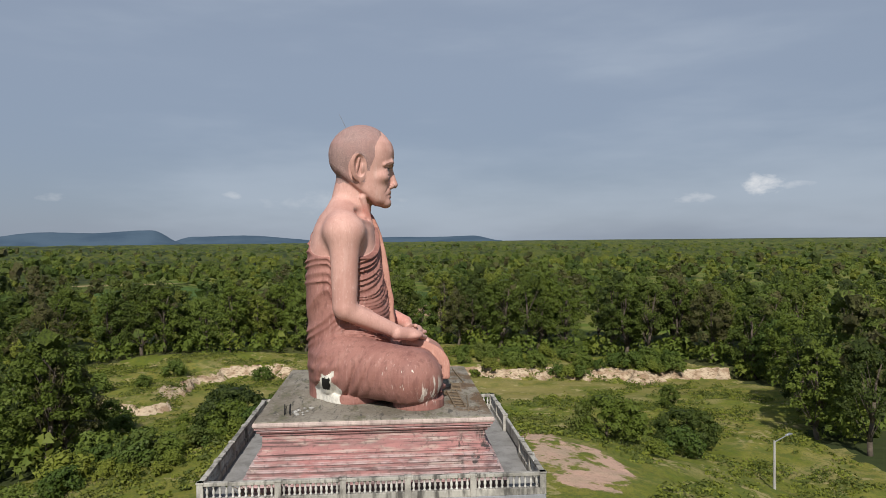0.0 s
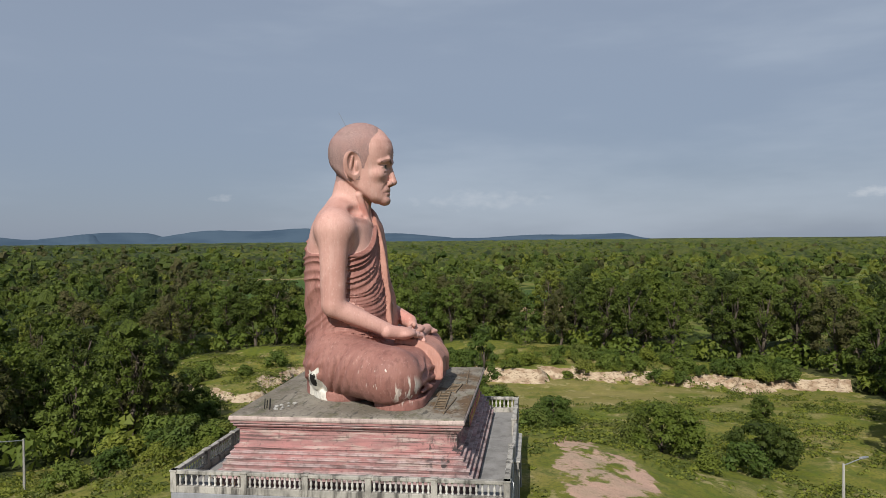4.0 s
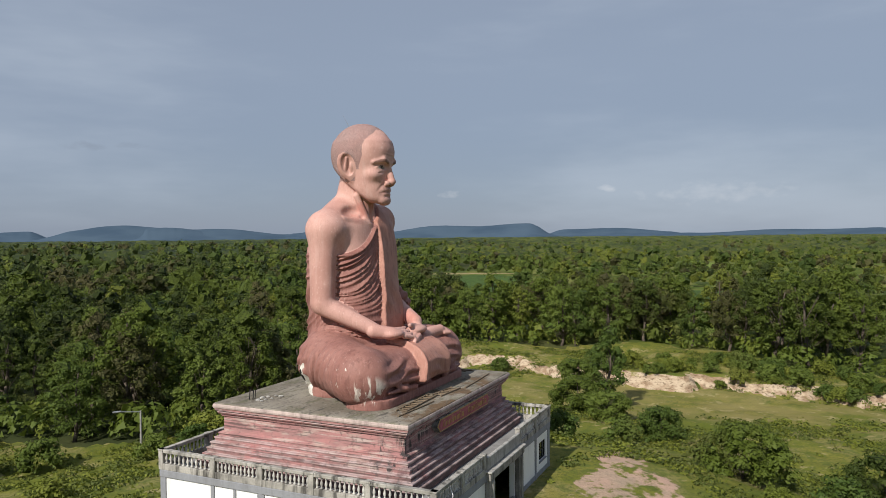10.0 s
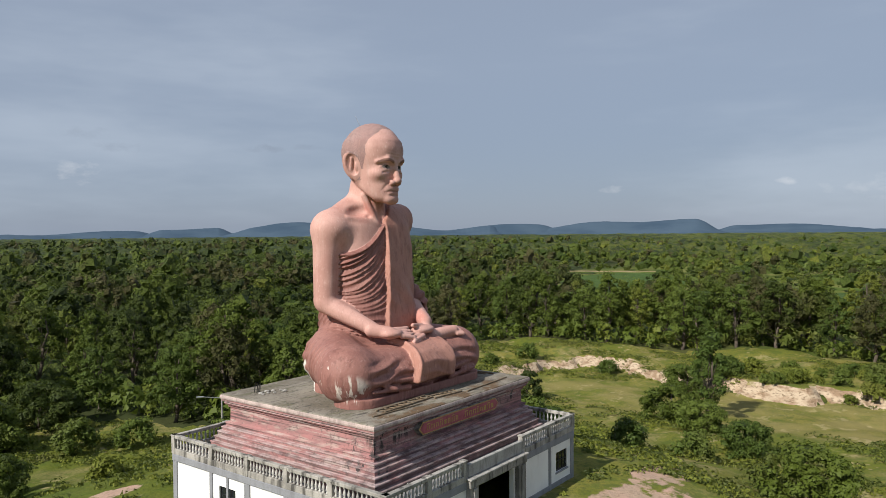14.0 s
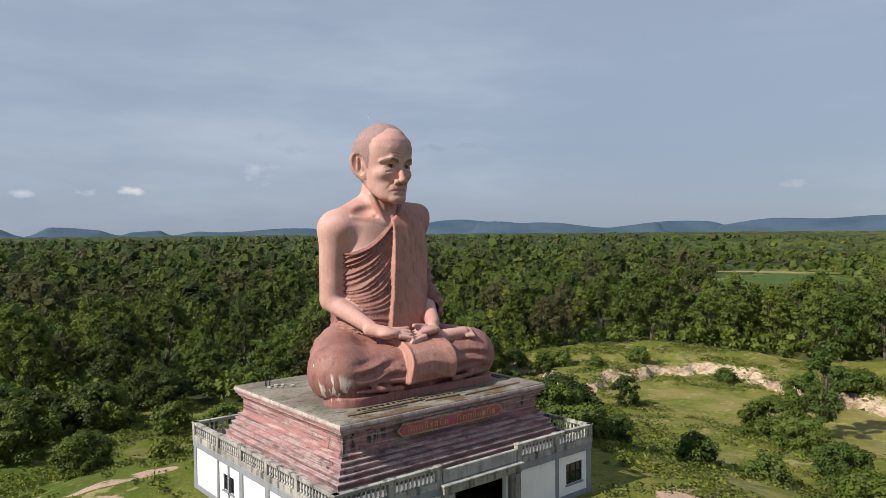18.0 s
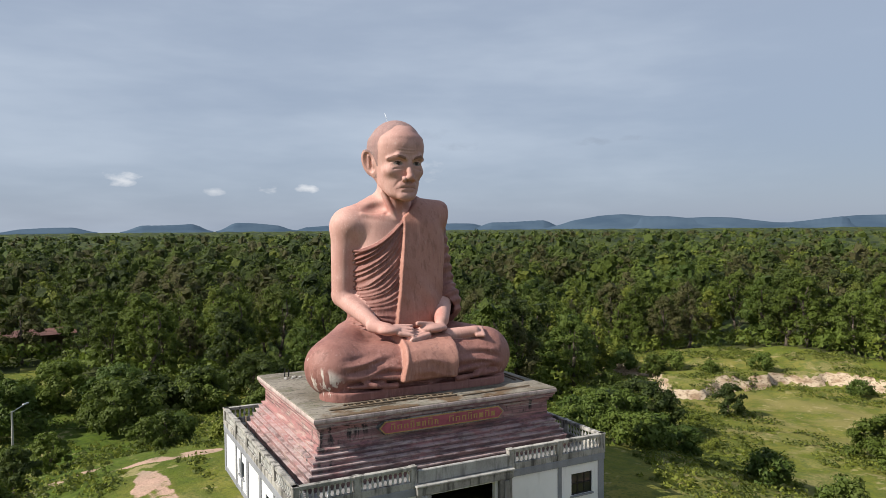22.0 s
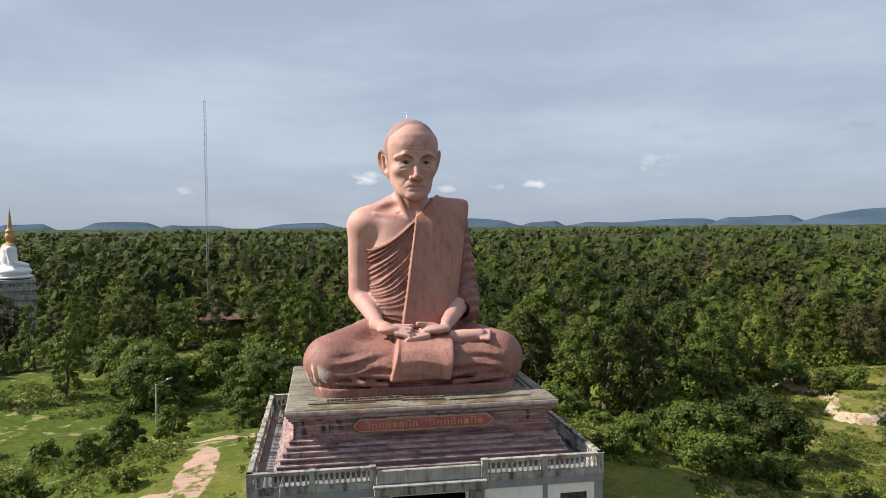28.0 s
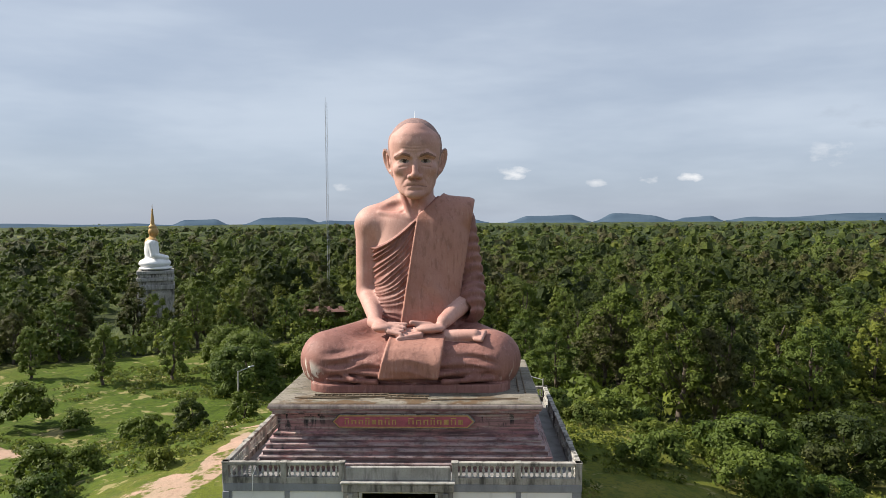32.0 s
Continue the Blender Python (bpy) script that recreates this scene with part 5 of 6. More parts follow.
# ---- trees ----
def leaf_cloud(rng, lobes, per_lobe, size):
    """Small bent leaf clumps over the skins of several lobes: centres, radii; three corners each."""
    cs, ns = [], []
    for (c, r) in lobes:
        d = rng.normal(size=(per_lobe, 3))
        d /= np.linalg.norm(d, axis=1)[:, None]
        d[:, 2] = np.where(d[:, 2] < -0.35, -d[:, 2] * 0.6, d[:, 2])
        depth = 1.14 - 0.34 * rng.random(per_lobe)
        cs.append(np.array(c) + d * np.array(r) * depth[:, None])
        ns.append(d)
    c, nrm = np.concatenate(cs), np.concatenate(ns)
    nrm = nrm + rng.normal(size=nrm.shape) * 0.34 + np.array((0, 0, 0.25))
    nrm /= np.linalg.norm(nrm, axis=1)[:, None]
    ref = rng.normal(size=nrm.shape)
    u = np.cross(nrm, ref)
    u /= np.linalg.norm(u, axis=1)[:, None]
    w = np.cross(nrm, u)
    s = size * (0.6 + 0.8 * rng.random(len(c)))[:, None]
    k = rng.uniform(0.7, 1.2, (len(c), 3))[:, :, None]
    tri = np.stack([c - u * s * k[:, 0], c + u * s * k[:, 1] - w * s * 0.35, c + w * s * 1.1 * k[:, 2]], 1)
    return tri.reshape(-1, 3), np.arange(len(c) * 3).reshape(-1, 3)


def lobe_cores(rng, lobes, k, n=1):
    """Rough bodies inside the lobes, painted dark like inner shade, so that no light falls through: triangles of a
    knobbly cube blown round.
    """
    t = np.linspace(-1, 1, n + 1)
    faces = []
    for ax in range(3):
        for side in (-1, 1):
            for i in range(n):
                for j in range(n):
                    q = []
                    for a, b in ((t[i], t[j]), (t[i + 1], t[j]), (t[i + 1], t[j + 1]), (t[i], t[j + 1])):
                        p = [0.0, 0.0, 0.0]
                        p[ax], p[(ax + 1) % 3], p[(ax + 2) % 3] = side, a, b
                        q.append(p)
                    faces.append(q if side > 0 else q[::-1])
    ball = np.array(faces)
    ball = ball / np.linalg.norm(ball, axis=2)[:, :, None]
    out = []
    for c, r in lobes:
        turn = np.linalg.qr(rng.normal(size=(3, 3)))[0]
        turn = turn * np.sign(np.linalg.det(turn))
        body = ball @ turn
        knob = 1 + 0.25 * np.sin(body @ rng.normal(size=3) * 3.0 + rng.uniform(0, 6))
        out.append((body * knob[:, :, None] * np.array(r) * k + np.array(c))[:, (0, 1, 2, 0, 2, 3)].reshape(-1, 3))
    V = np.concatenate(out)
    return V, np.arange(len(V)).reshape(-1, 3)


def both(a, b):
    return np.concatenate([a[0], b[0]]), np.concatenate([a[1], b[1] + len(a[0])])


def tree_lobes(rng, h, r, n, low=0.32):
    lobes = []
    for i in range(n):
        a = 2 * math.pi * (i * 0.618 + rng.random() * 0.25)
        t = (i + 0.5) / n
        z = h * (low + (0.84 - low) * t ** 0.9)
        spread = r * rng.uniform(0.45, 1.0) * (0.88 * math.sin(math.pi * (0.28 + 0.61 * t)))
        rr = r * rng.uniform(0.6, 1.3) * (1.05 - 0.35 * t) * (1.5 / math.sqrt(n))
        lobes.append(((spread * math.cos(a), spread * math.sin(a), z), (rr, rr, rr * rng.uniform(0.8, 1.1))))
    lobes.append(((r * rng.uniform(-0.25, 0.25), r * rng.uniform(-0.25, 0.25), h * 0.86), (r * 0.42, r * 0.42, h * 0.12)))
    return lobes


def trunk_geo(rng, h, lobes, r0):
    """A tapered, slightly crooked trunk with limbs that reach into the lobes."""
    geos = []
    pts, p = [], np.array((0.0, 0.0, -0.4))
    n = 5
    for i in range(n + 1):
        pts.append(p.copy())
        p = p + np.array((rng.normal() * 0.03 * h, rng.normal() * 0.03 * h, (h * 0.78 + 0.4) / n))
    for i in range(n):
        a, b = r0 * (1 - 0.8 * i / n), r0 * (1 - 0.8 * (i + 1) / n)
        geos.append(rod(pts[i], pts[i + 1], a, 7, b))
    for c, r in lobes[:-1:2]:
        k = min(n - 1, max(1, int((c[2] / h) * n * 0.8)))
        geos.append(rod(pts[k], (c[0] * 0.9, c[1] * 0.9, c[2]), r0 * 0.18, 5, r0 * 0.04))
    return join(*geos)


def tree_proto(seed, h, r, lobes_n, per_lobe, size, leaf, low=0.32, trunk=True):
    """Shared meshes of one kind of tree, in plan units."""
    rng = np.random.default_rng(seed)
    lobes = tree_lobes(rng, h, r, lobes_n, low)
    cards, cores = leaf_cloud(rng, lobes, per_lobe, size), lobe_cores(rng, lobes, 0.66, 1)
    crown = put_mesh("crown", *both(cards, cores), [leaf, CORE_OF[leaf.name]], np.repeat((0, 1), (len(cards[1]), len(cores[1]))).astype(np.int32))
    stem = put_mesh("trunk", *trunk_geo(rng, h, lobes, 0.022 * h + 0.03), BARK, smooth=True) if trunk else None
    return stem, crown


def grow(kind, protos, x, y, k, rz, label, category, group, sink=0.05):
    stem, crown = protos
    ob = thing(kind, x, y, ground_z(x, y) - sink, rz, label, category, group)
    ob.scale = (k, k, k)
    if stem:
        part("trunk", None, None, ob, mesh=stem)
    part("crown" if kind == "tree" else "foliage", None, None, ob, mesh=crown)
    return ob


BROWN = foliage("olive_brown_leaves", (0.054, 0.050, 0.019), (0.095, 0.080, 0.036), (0.10, 0.078, 0.046))
LIME = foliage("yellow_green_leaves", (0.085, 0.122, 0.016), (0.175, 0.195, 0.028), (0.14, 0.14, 0.034))
TREES = [tree_proto(11, 8.6, 3.1, 34, 92, 0.112, LEAF, 0.24), tree_proto(12, 9.4, 2.5, 34, 92, 0.108, LEAF, 0.26), tree_proto(13, 8.6, 2.8, 32, 92, 0.108, BROWN, 0.24),
         tree_proto(14, 8.6, 2.4, 32, 90, 0.108, LIME, 0.22), tree_proto(15, 10.0, 3.0, 36, 90, 0.112, LEAF, 0.34), tree_proto(16, 7.6, 2.7, 32, 90, 0.108, BUSH, 0.16)]
TREE_LABEL = ["dark green broadleaf tree at the forest edge", "tall slender dark green tree at the forest edge", "olive-brown broad tree in the forest",
              "yellow-green tree with a light crown", "high-crowned dark tree with a bare trunk", "fresh green young tree on the clearing's edge"]
SHRUBS = [tree_proto(21, 2.0, 1.5, 16, 66, 0.105, BUSH, 0.18, False), tree_proto(22, 1.5, 1.2, 14, 64, 0.10, LIME, 0.18, False), tree_proto(23, 2.8, 1.9, 18, 72, 0.11, LEAF, 0.2, False)]
SHRUB_LABEL = ["bright green leafy shrub on the clearing", "low yellow-green shrub in rough grass", "dense dark green thicket shrub"]

# plants that stand alone on the clearing: x, y, height, kind
ROUND = tree_proto(31, 3.4, 2.9, 42, 170, 0.095, LEAF, 0.06)
FRESH = tree_proto(34, 3.2, 2.7, 42, 165, 0.095, BUSH, 0.05)
BALL = tree_proto(32, 2.6, 1.25, 24, 110, 0.085, LEAF, 0.10)
SLIM = tree_proto(33, 6.2, 1.6, 28, 120, 0.10, BUSH, 0.12)
for x, y, k, protos, label in (
        (13.9, -14.9, 0.95, ROUND, "round dark green tree beside the bare soil"), (37.8, 14.5, 1.15, BALL, "small round dark tree alone in the dug pit"),
        (30.5, -25.6, 0.85, BALL, "small round tree on the grass"), (40.8, -2.1, 1.3, SLIM, "slender thin-leaved tree with pale branches below the bank"),
        (36.3, -0.4, 1.0, ROUND, "broad dark green bush-like tree in the pit"), (27.3, -8.8, 0.8, FRESH, "broad fresh green bush-like tree in the pit"),
        (33.6, -3.6, 0.85, FRESH, "broad bright bush-like tree in the pit"), (50.2, 3.2, 1.0, FRESH, "leafy bush on the raw bank"), (17.5, 5.6, 1.0, FRESH, "large leafy green tree behind the hall"),
        (24.6, 11.0, 1.2, ROUND, "large dark round tree behind the hall"), (19.5, 2.2, 0.6, FRESH, "fresh green bush behind the hall"),
        (-32.7, 35.5, 1.0, SLIM, "slender tree standing on the lawn"), (-26.3, 36.8, 1.05, SLIM, "slender tree standing on the lawn"),
        (-41.6, 38.0, 0.9, SLIM, "slender tree standing on the lawn"), (-18.0, 32.5, 1.4, FRESH, "bright round tree beside the lawn"), (-20.5, 40.0, 1.5, FRESH, "bright round tree beside the lawn"),
        (-9.8, 30.5, 1.25, ROUND, "dark round tree by the forest"), (-16.6, 9.9, 0.9, BALL, "small dark tree in rough grass"), (-15.6, 13.4, 1.0, BALL, "small dark tree in rough grass"),
        (-9.0, 16.6, 0.9, BALL, "small leafy tree in rough grass"), (-7.8, 19.0, 1.0, BALL, "small leafy tree in rough grass"), (-14.2, 19.8, 1.0, BALL, "small leafy tree in rough grass"),
        (18.5, -22.0, 0.9, ROUND, "dark thicket tree by the track"),
        (19.5, -32.5, 0.95, TREES[3], "tall yellow-green tree beside the track"), (23.5, -34.5, 0.9, TREES[0], "broad dark tree beside the track"),
        (15.2, -33.6, 0.85, TREES[4], "high-crowned dark tree beside the track"), (28.0, -36.0, 0.9, TREES[1], "tall slender dark tree beside the track"),
        (-3.0, 34.0, 1.1, FRESH, "bright round tree by the forest"), (-7.0, 22.2, 0.75, FRESH, "bushy bright tree in rough grass"), (2.0, 37.5, 1.2, ROUND, "dark round tree by the forest"),
        (-14.0, 40.5, 1.3, ROUND, "dark round tree beside the lawn"), (-24.0, 46.0, 1.3, ROUND, "dark round tree at the lawn's far edge"), (-9.5, 37.0, 1.3, FRESH, "bright round tree by the forest")):
    grow("tree", protos, x, y, k, random.uniform(0, 360), label, "tree", "trees on the clearing")
shrub_at = [(20.4, -3.3, 1.0, 0), (21.2, -7.2, 0.9, 0), (14.3, 8.6, 0.8, 1), (7.3, 10.6, 0.8, 1), (7.4, 12.1, 1.0, 0), (7.3, 15.9, 1.2, 1), (10.0, 13.5, 1.0, 1), (12.0, 16.0, 1.2, 0),
            (-19.1, 6.9, 0.9, 0), (-19.8, 4.2, 1.0, 2), (16.2, 3.9, 0.9, 0), (18.3, 9.8, 1.0, 2), (-31.5, 21.2, 1.3, 2), (-27, 20.4, 0.9, 0), (-22, 18.6, 0.8, 0), (-5, 14, 0.8, 1),
            (-10.6, 32.5, 1.3, 0), (-7.0, 34.8, 1.3, 2), (0.7, 29.4, 1.2, 0), (-3.5, 34.0, 1.4, 2), (4.0, 27.0, 1.1, 0), (13.0, -19.5, 1.0, 0), (9.5, -16.5, 0.7, 1), (55.2, 14.0, 0.9, 0), (53.2, 23.6, 1.0, 0), (42.6, 33.8, 1.2, 0), (43.9, 30.2, 1.0, 2), (47.0, 25.0, 0.7, 0),
            (46.2, 29.5, 1.1, 0), (39.0, 33.5, 1.2, 2), (-16.4, 15.2, 0.9, 1), (-13.0, 3.0, 0.7, 1), (-17.5, 0.5, 0.9, 0), (29, 16, 0.6, 1), (31.5, 12.5, 0.5, 1), (33, 17, 0.6, 1), (27.5, 20.5, 0.9, 0), (31, 22.5, 1.0, 2), (34, 25.5, 1.1, 0), (26, 5.5, 0.5, 1)]
rs = np.random.default_rng(5)
for i in range(84):
    yy = 3 - 39 * rs.random()
    bx = np.interp(-yy, (-3, 5, 11, 17, 23, 30, 44), (53.6, 52.4, 53.9, 53.2, 51.3, 48.6, 48.6))
    shrub_at.append((bx + 0.2 + 8.5 * rs.random() ** 1.3, yy, rs.uniform(0.5, 1.1), int(rs.integers(0, 2))))
for i in range(26):
    a = rs.uniform(0.2, 1.5)
    shrub_at.append((rs.uniform(4, 14), rs.uniform(9, 17), rs.uniform(0.4, 0.8), int(rs.integers(0, 2))))
for i in range(9):
    shrub_at.append((rs.uniform(10.5, 20), rs.uniform(-1, 14), rs.uniform(0.5, 1.1), int(rs.integers(0, 2))))
for x, y, k, i in shrub_at:
    grow("shrub", SHRUBS[i], x, y, k, random.uniform(0, 360), SHRUB_LABEL[i], "shrub", "shrubs on the clearing")

# ---- woods ----
def in_field(x, y):
    hit = np.zeros(x.shape, dtype=bool)
    for turn, far, deep, wide, _ in FIELDS:
        c, s = math.cos(radians(turn)), math.sin(radians(turn))
        hit |= ((x * c + y * s - far) / deep) ** 2 + ((y * c - x * s) / wide) ** 2 < 1.0
    return hit


def scatter(step, r0, r1, seed, a0=-62, a1=150):
    """Jittered places in the woods between two radii and two bearings."""
    g = np.arange(-r1, r1, step)
    x, y = (v.ravel() for v in np.meshgrid(g, g))
    rng = np.random.default_rng(seed)
    x, y = x + rng.uniform(-0.45, 0.45, x.shape) * step, y + rng.uniform(-0.45, 0.45, x.shape) * step
    r, a = np.hypot(x, y), np.degrees(np.arctan2(y, x))
    a = np.where(a < -120, a + 360, a)
    keep = (r > r0) & (r < r1) & (a > a0) & (a < a1)
    x, y = x[keep], y[keep]
    d, inside = signed(CLEARING, x, y, True)
    # the country to the east is open, with meadows between the trees
    bearing = np.degrees(np.arctan2(y, x))
    thin = smooth(44, 16, bearing) * smooth(76, 110, np.hypot(x, y)) * smooth(-60, -40, bearing)
    gap = smooth(0.1, 0.9, wob(x, y, 0.035, 4))
    keep = ~inside & (d > 1.0) & ~in_field(x, y) & (rng.random(len(x)) > 0.12 + thin * (0.16 + 0.6 * gap))
    keep &= ~((np.hypot((x + 17) / 1.4, y - 71) < 5.0) | (np.hypot(x + 51, y - 86) < 7) | (((x + 44) * 0.24 + (y - 74) * 0.97 > -14) & (np.hypot(x + 45, y - 74) < 11)))
    return x[keep], y[keep], rng


def lowness(x, y):
    """Trees stand lower in the open country to the south-east."""
    return 1 - 0.25 * smooth(40, 15, np.degrees(np.arctan2(y, x))) * smooth(70, 95, np.hypot(x, y))


def stuff(name, x, y, rng, kinds, lobes_n, leaves, size, n, mats, label, hmul=1.0, core=0.8):
    """Many trees joined into one body of foliage per leaf colour; plant_hue tells tree from tree."""
    z = terrain(x, y)
    pick = rng.choice(len(mats), len(x), p=kinds)
    low = lowness(x, y)
    # lighter, younger growth in the open country
    grove = wob(x, y, 0.045, 3) + 0.5 * rng.normal(size=len(x))
    pick = np.where(grove > 1.15, 2, np.where(grove < -1.2, np.where(rng.random(len(x)) < 0.6, 1, 3), np.where(np.abs(grove) < 0.35, 0, pick)))
    low = low * (1 + 0.12 * wob(x, y, 0.09, 8))
    young = (rng.random(len(x)) < 0.70 * smooth(38, 12, np.degrees(np.arctan2(y, x)))) & (pick == 0)
    pick = np.where(young, np.where(rng.random(len(x)) < 0.5, 1, 3), pick)
    # dense dark trees on this side, their deep shade put in as leaf kind
    dark_woods = smooth(36, 50, np.degrees(np.arctan2(y, x))) * (rng.random(len(x)) < 0.62)
    pick = np.where((dark_woods > 0.5) & (pick != 2), 0, pick)
    for m, mat in enumerate(mats):
        protos = []
        for s in range(6):
            q = np.random.default_rng(100 * m + s)
            h, r = q.uniform(6.0, 10.0) * hmul, q.uniform(1.9, 3.4)
            lb = tree_lobes(q, h, r, lobes_n, 0.38)
            cards, cores = leaf_cloud(q, lb, max(2, leaves // len(lb)), size), lobe_cores(q, lb, core, n)
            protos.append((both(cards, cores)[0].reshape(-1, 3, 3), np.repeat((0, 1), (len(cards[1]), len(cores[1])))))
        quads, hues, kind = [], [], []
        sel = np.where(pick == m)[0]
        which = rng.integers(0, 6, len(sel))
        for s, (pr, layer) in enumerate(protos):
            ii = sel[which == s]
            a, k = rng.uniform(0, 6.283, len(ii)), 0.50 + 0.75 * rng.random(len(ii)) ** 1.2
            k = np.where(rng.random(len(ii)) < 0.06, k * 1.22, k) * low[ii]
            ca, sa = np.cos(a) * k, np.sin(a) * k
            X = pr[None, :, :, 0] * ca[:, None, None] - pr[None, :, :, 1] * sa[:, None, None] + x[ii][:, None, None]
            Y = pr[None, :, :, 0] * sa[:, None, None] + pr[None, :, :, 1] * ca[:, None, None] + y[ii][:, None, None]
            Zq = pr[None, :, :, 2] * (k * rng.uniform(0.85, 1.15, len(ii)))[:, None, None] + z[ii][:, None, None]
            quads.append(np.stack([X, Y, Zq], -1).reshape(-1, 3))
            kind.append(np.tile(layer, len(ii)))
            hues.append(np.repeat(rng.random(len(ii)), len(pr)))
        V = np.concatenate(quads)
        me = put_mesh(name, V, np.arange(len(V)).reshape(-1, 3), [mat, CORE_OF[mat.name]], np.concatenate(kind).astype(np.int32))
        me.attributes.new("plant_hue", "FLOAT", "FACE").data.foreach_set("value", np.concatenate(hues).astype(np.float32))
        tagged(new(name, me), label, "forest", kind="stuff")


tx, ty, trng = scatter(4.3, 15, 95, 3)
edge_d, _ = signed(CLEARING, tx, ty, True)
order = np.argsort(edge_d + 0.10 * np.hypot(tx - 4, ty - 2) + 60 * (np.degrees(np.arctan2(ty, tx)) < -50))
N_SOLO = 215
solo, rest = order[:N_SOLO], order[N_SOLO:]
for i in solo:
    p = int(trng.choice(6, p=(0.21, 0.16, 0.17, 0.17, 0.08, 0.21)))
    grow("tree", TREES[p], float(tx[i]), float(ty[i]), float(trng.uniform(0.70, 1.08) * (1 + 0.26 * smooth(48, 28, np.degrees(np.arctan2(ty[i], tx[i]))))), float(trng.uniform(0, 360)), TREE_LABEL[p], "tree", "trees of the forest edge", 0.1)
MIX = (0.44, 0.2, 0.20, 0.16)
LEAVES = (LEAF, BUSH, BROWN, LIME)
stuff("forest", tx[rest], ty[rest], trng, MIX, 15, 620, 0.135, 1, LEAVES, "dense mixed green forest round the clearing", 1.0, 0.64)
x, y, r = scatter(4.6, 95, 165, 4)
stuff("forest", x, y, r, MIX, 8, 220, 0.19, 1, LEAVES, "dense mixed green forest beyond the clearing", 0.86, 0.68)
x, y, r = scatter(5.4, 165, 250, 5, -60, 148)
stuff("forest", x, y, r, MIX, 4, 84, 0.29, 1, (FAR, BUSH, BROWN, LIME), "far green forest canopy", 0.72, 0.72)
x, y, r = scatter(6.6, 250, 400, 15, -60, 148)
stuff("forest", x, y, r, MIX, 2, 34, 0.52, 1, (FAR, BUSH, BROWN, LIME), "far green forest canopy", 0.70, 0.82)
x, y, r = scatter(17, 400, 1000, 6, -58, 146)
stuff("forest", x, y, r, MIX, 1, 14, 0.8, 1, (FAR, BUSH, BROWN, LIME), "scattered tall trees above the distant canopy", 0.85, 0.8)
x, y, r = scatter(10, 40, 150, 8, 150, 298)
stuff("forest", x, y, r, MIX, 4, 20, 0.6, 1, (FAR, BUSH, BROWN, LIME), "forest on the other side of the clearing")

# young growth below the crowns, one sheet added to fill the dark between them
ur, ua = 40 * 1.024 ** np.arange(96), np.radians(np.arange(-62, 152, 0.8))
UR, UA = np.meshgrid(ur, ua, indexing="ij")
urng = np.random.default_rng(77)
UR = UR * (1 + 0.011 * urng.uniform(-1, 1, UR.shape))
UA = UA + radians(0.35) * urng.uniform(-1, 1, UA.shape)
UX, UY = UR * np.cos(UA), UR * np.sin(UA)
d, inside = signed(CLEARING, UX, UY, True)
open_east = smooth(44, 16, np.degrees(UA)) * smooth(76, 100, UR)
tall = np.where(inside | in_field(UX, UY), 0, smooth(1.5, 7, d)) * (1 - 0.75 * open_east) * (np.hypot(UX + 18, UY - 72) > 7) * (np.hypot(UX + 50, UY - 84) > 11)
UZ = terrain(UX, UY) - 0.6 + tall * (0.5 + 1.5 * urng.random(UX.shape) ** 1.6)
ui = np.arange(UX.size).reshape(UX.shape)
uf = np.stack([ui[:-1, :-1], ui[1:, :-1], ui[1:, 1:], ui[:-1, 1:]], -1).reshape(-1, 4)
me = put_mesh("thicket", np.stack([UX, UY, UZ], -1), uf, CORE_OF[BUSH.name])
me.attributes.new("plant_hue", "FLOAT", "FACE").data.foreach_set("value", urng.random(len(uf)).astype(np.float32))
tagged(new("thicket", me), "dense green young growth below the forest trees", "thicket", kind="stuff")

# the closed canopy beyond, crown by crown rising and falling, out to the foot of the hills
cr = 370 * 1.013 ** np.arange(150)
ca = np.radians(np.arange(-62, 152, 0.36))
CR, CA = np.meshgrid(cr, ca, indexing="ij")
crng = np.random.default_rng(41)
CR = CR * (1 + 0.006 * crng.uniform(-1, 1, CR.shape))
CA = CA + radians(0.12) * crng.uniform(-1, 1, CA.shape)
CX, CY = CR * np.cos(CA), CR * np.sin(CA)
CZ = terrain(CX, CY) + 1.8 + 3.2 * crng.random(CX.shape) ** 1.4 * (0.7 + 0.3 * wob(CX, CY, 0.03, 2)) + 0.8 * wob(CX, CY, 0.02, 5)
CZ[0] -= 8
ci = np.arange(CX.size).reshape(CX.shape)
cf = np.stack([ci[:-1, :-1], ci[1:, :-1], ci[1:, 1:], ci[:-1, 1:]], -1).reshape(-1, 4)
fa = np.degrees(CA).ravel()[cf[:, 0]]
light = crng.random(len(cf)) < 0.12 + 0.7 * smooth(34, 8, fa + 8 * np.sin(CR.ravel()[cf[:, 0]] * 0.02))
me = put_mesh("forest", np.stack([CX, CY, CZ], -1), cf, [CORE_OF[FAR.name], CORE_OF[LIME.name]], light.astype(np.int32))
me.attributes.new("plant_hue", "FLOAT", "FACE").data.foreach_set("value", crng.random(len(cf)).astype(np.float32))
tagged(new("forest", me), "distant closed forest canopy to the horizon", "forest", kind="stuff")

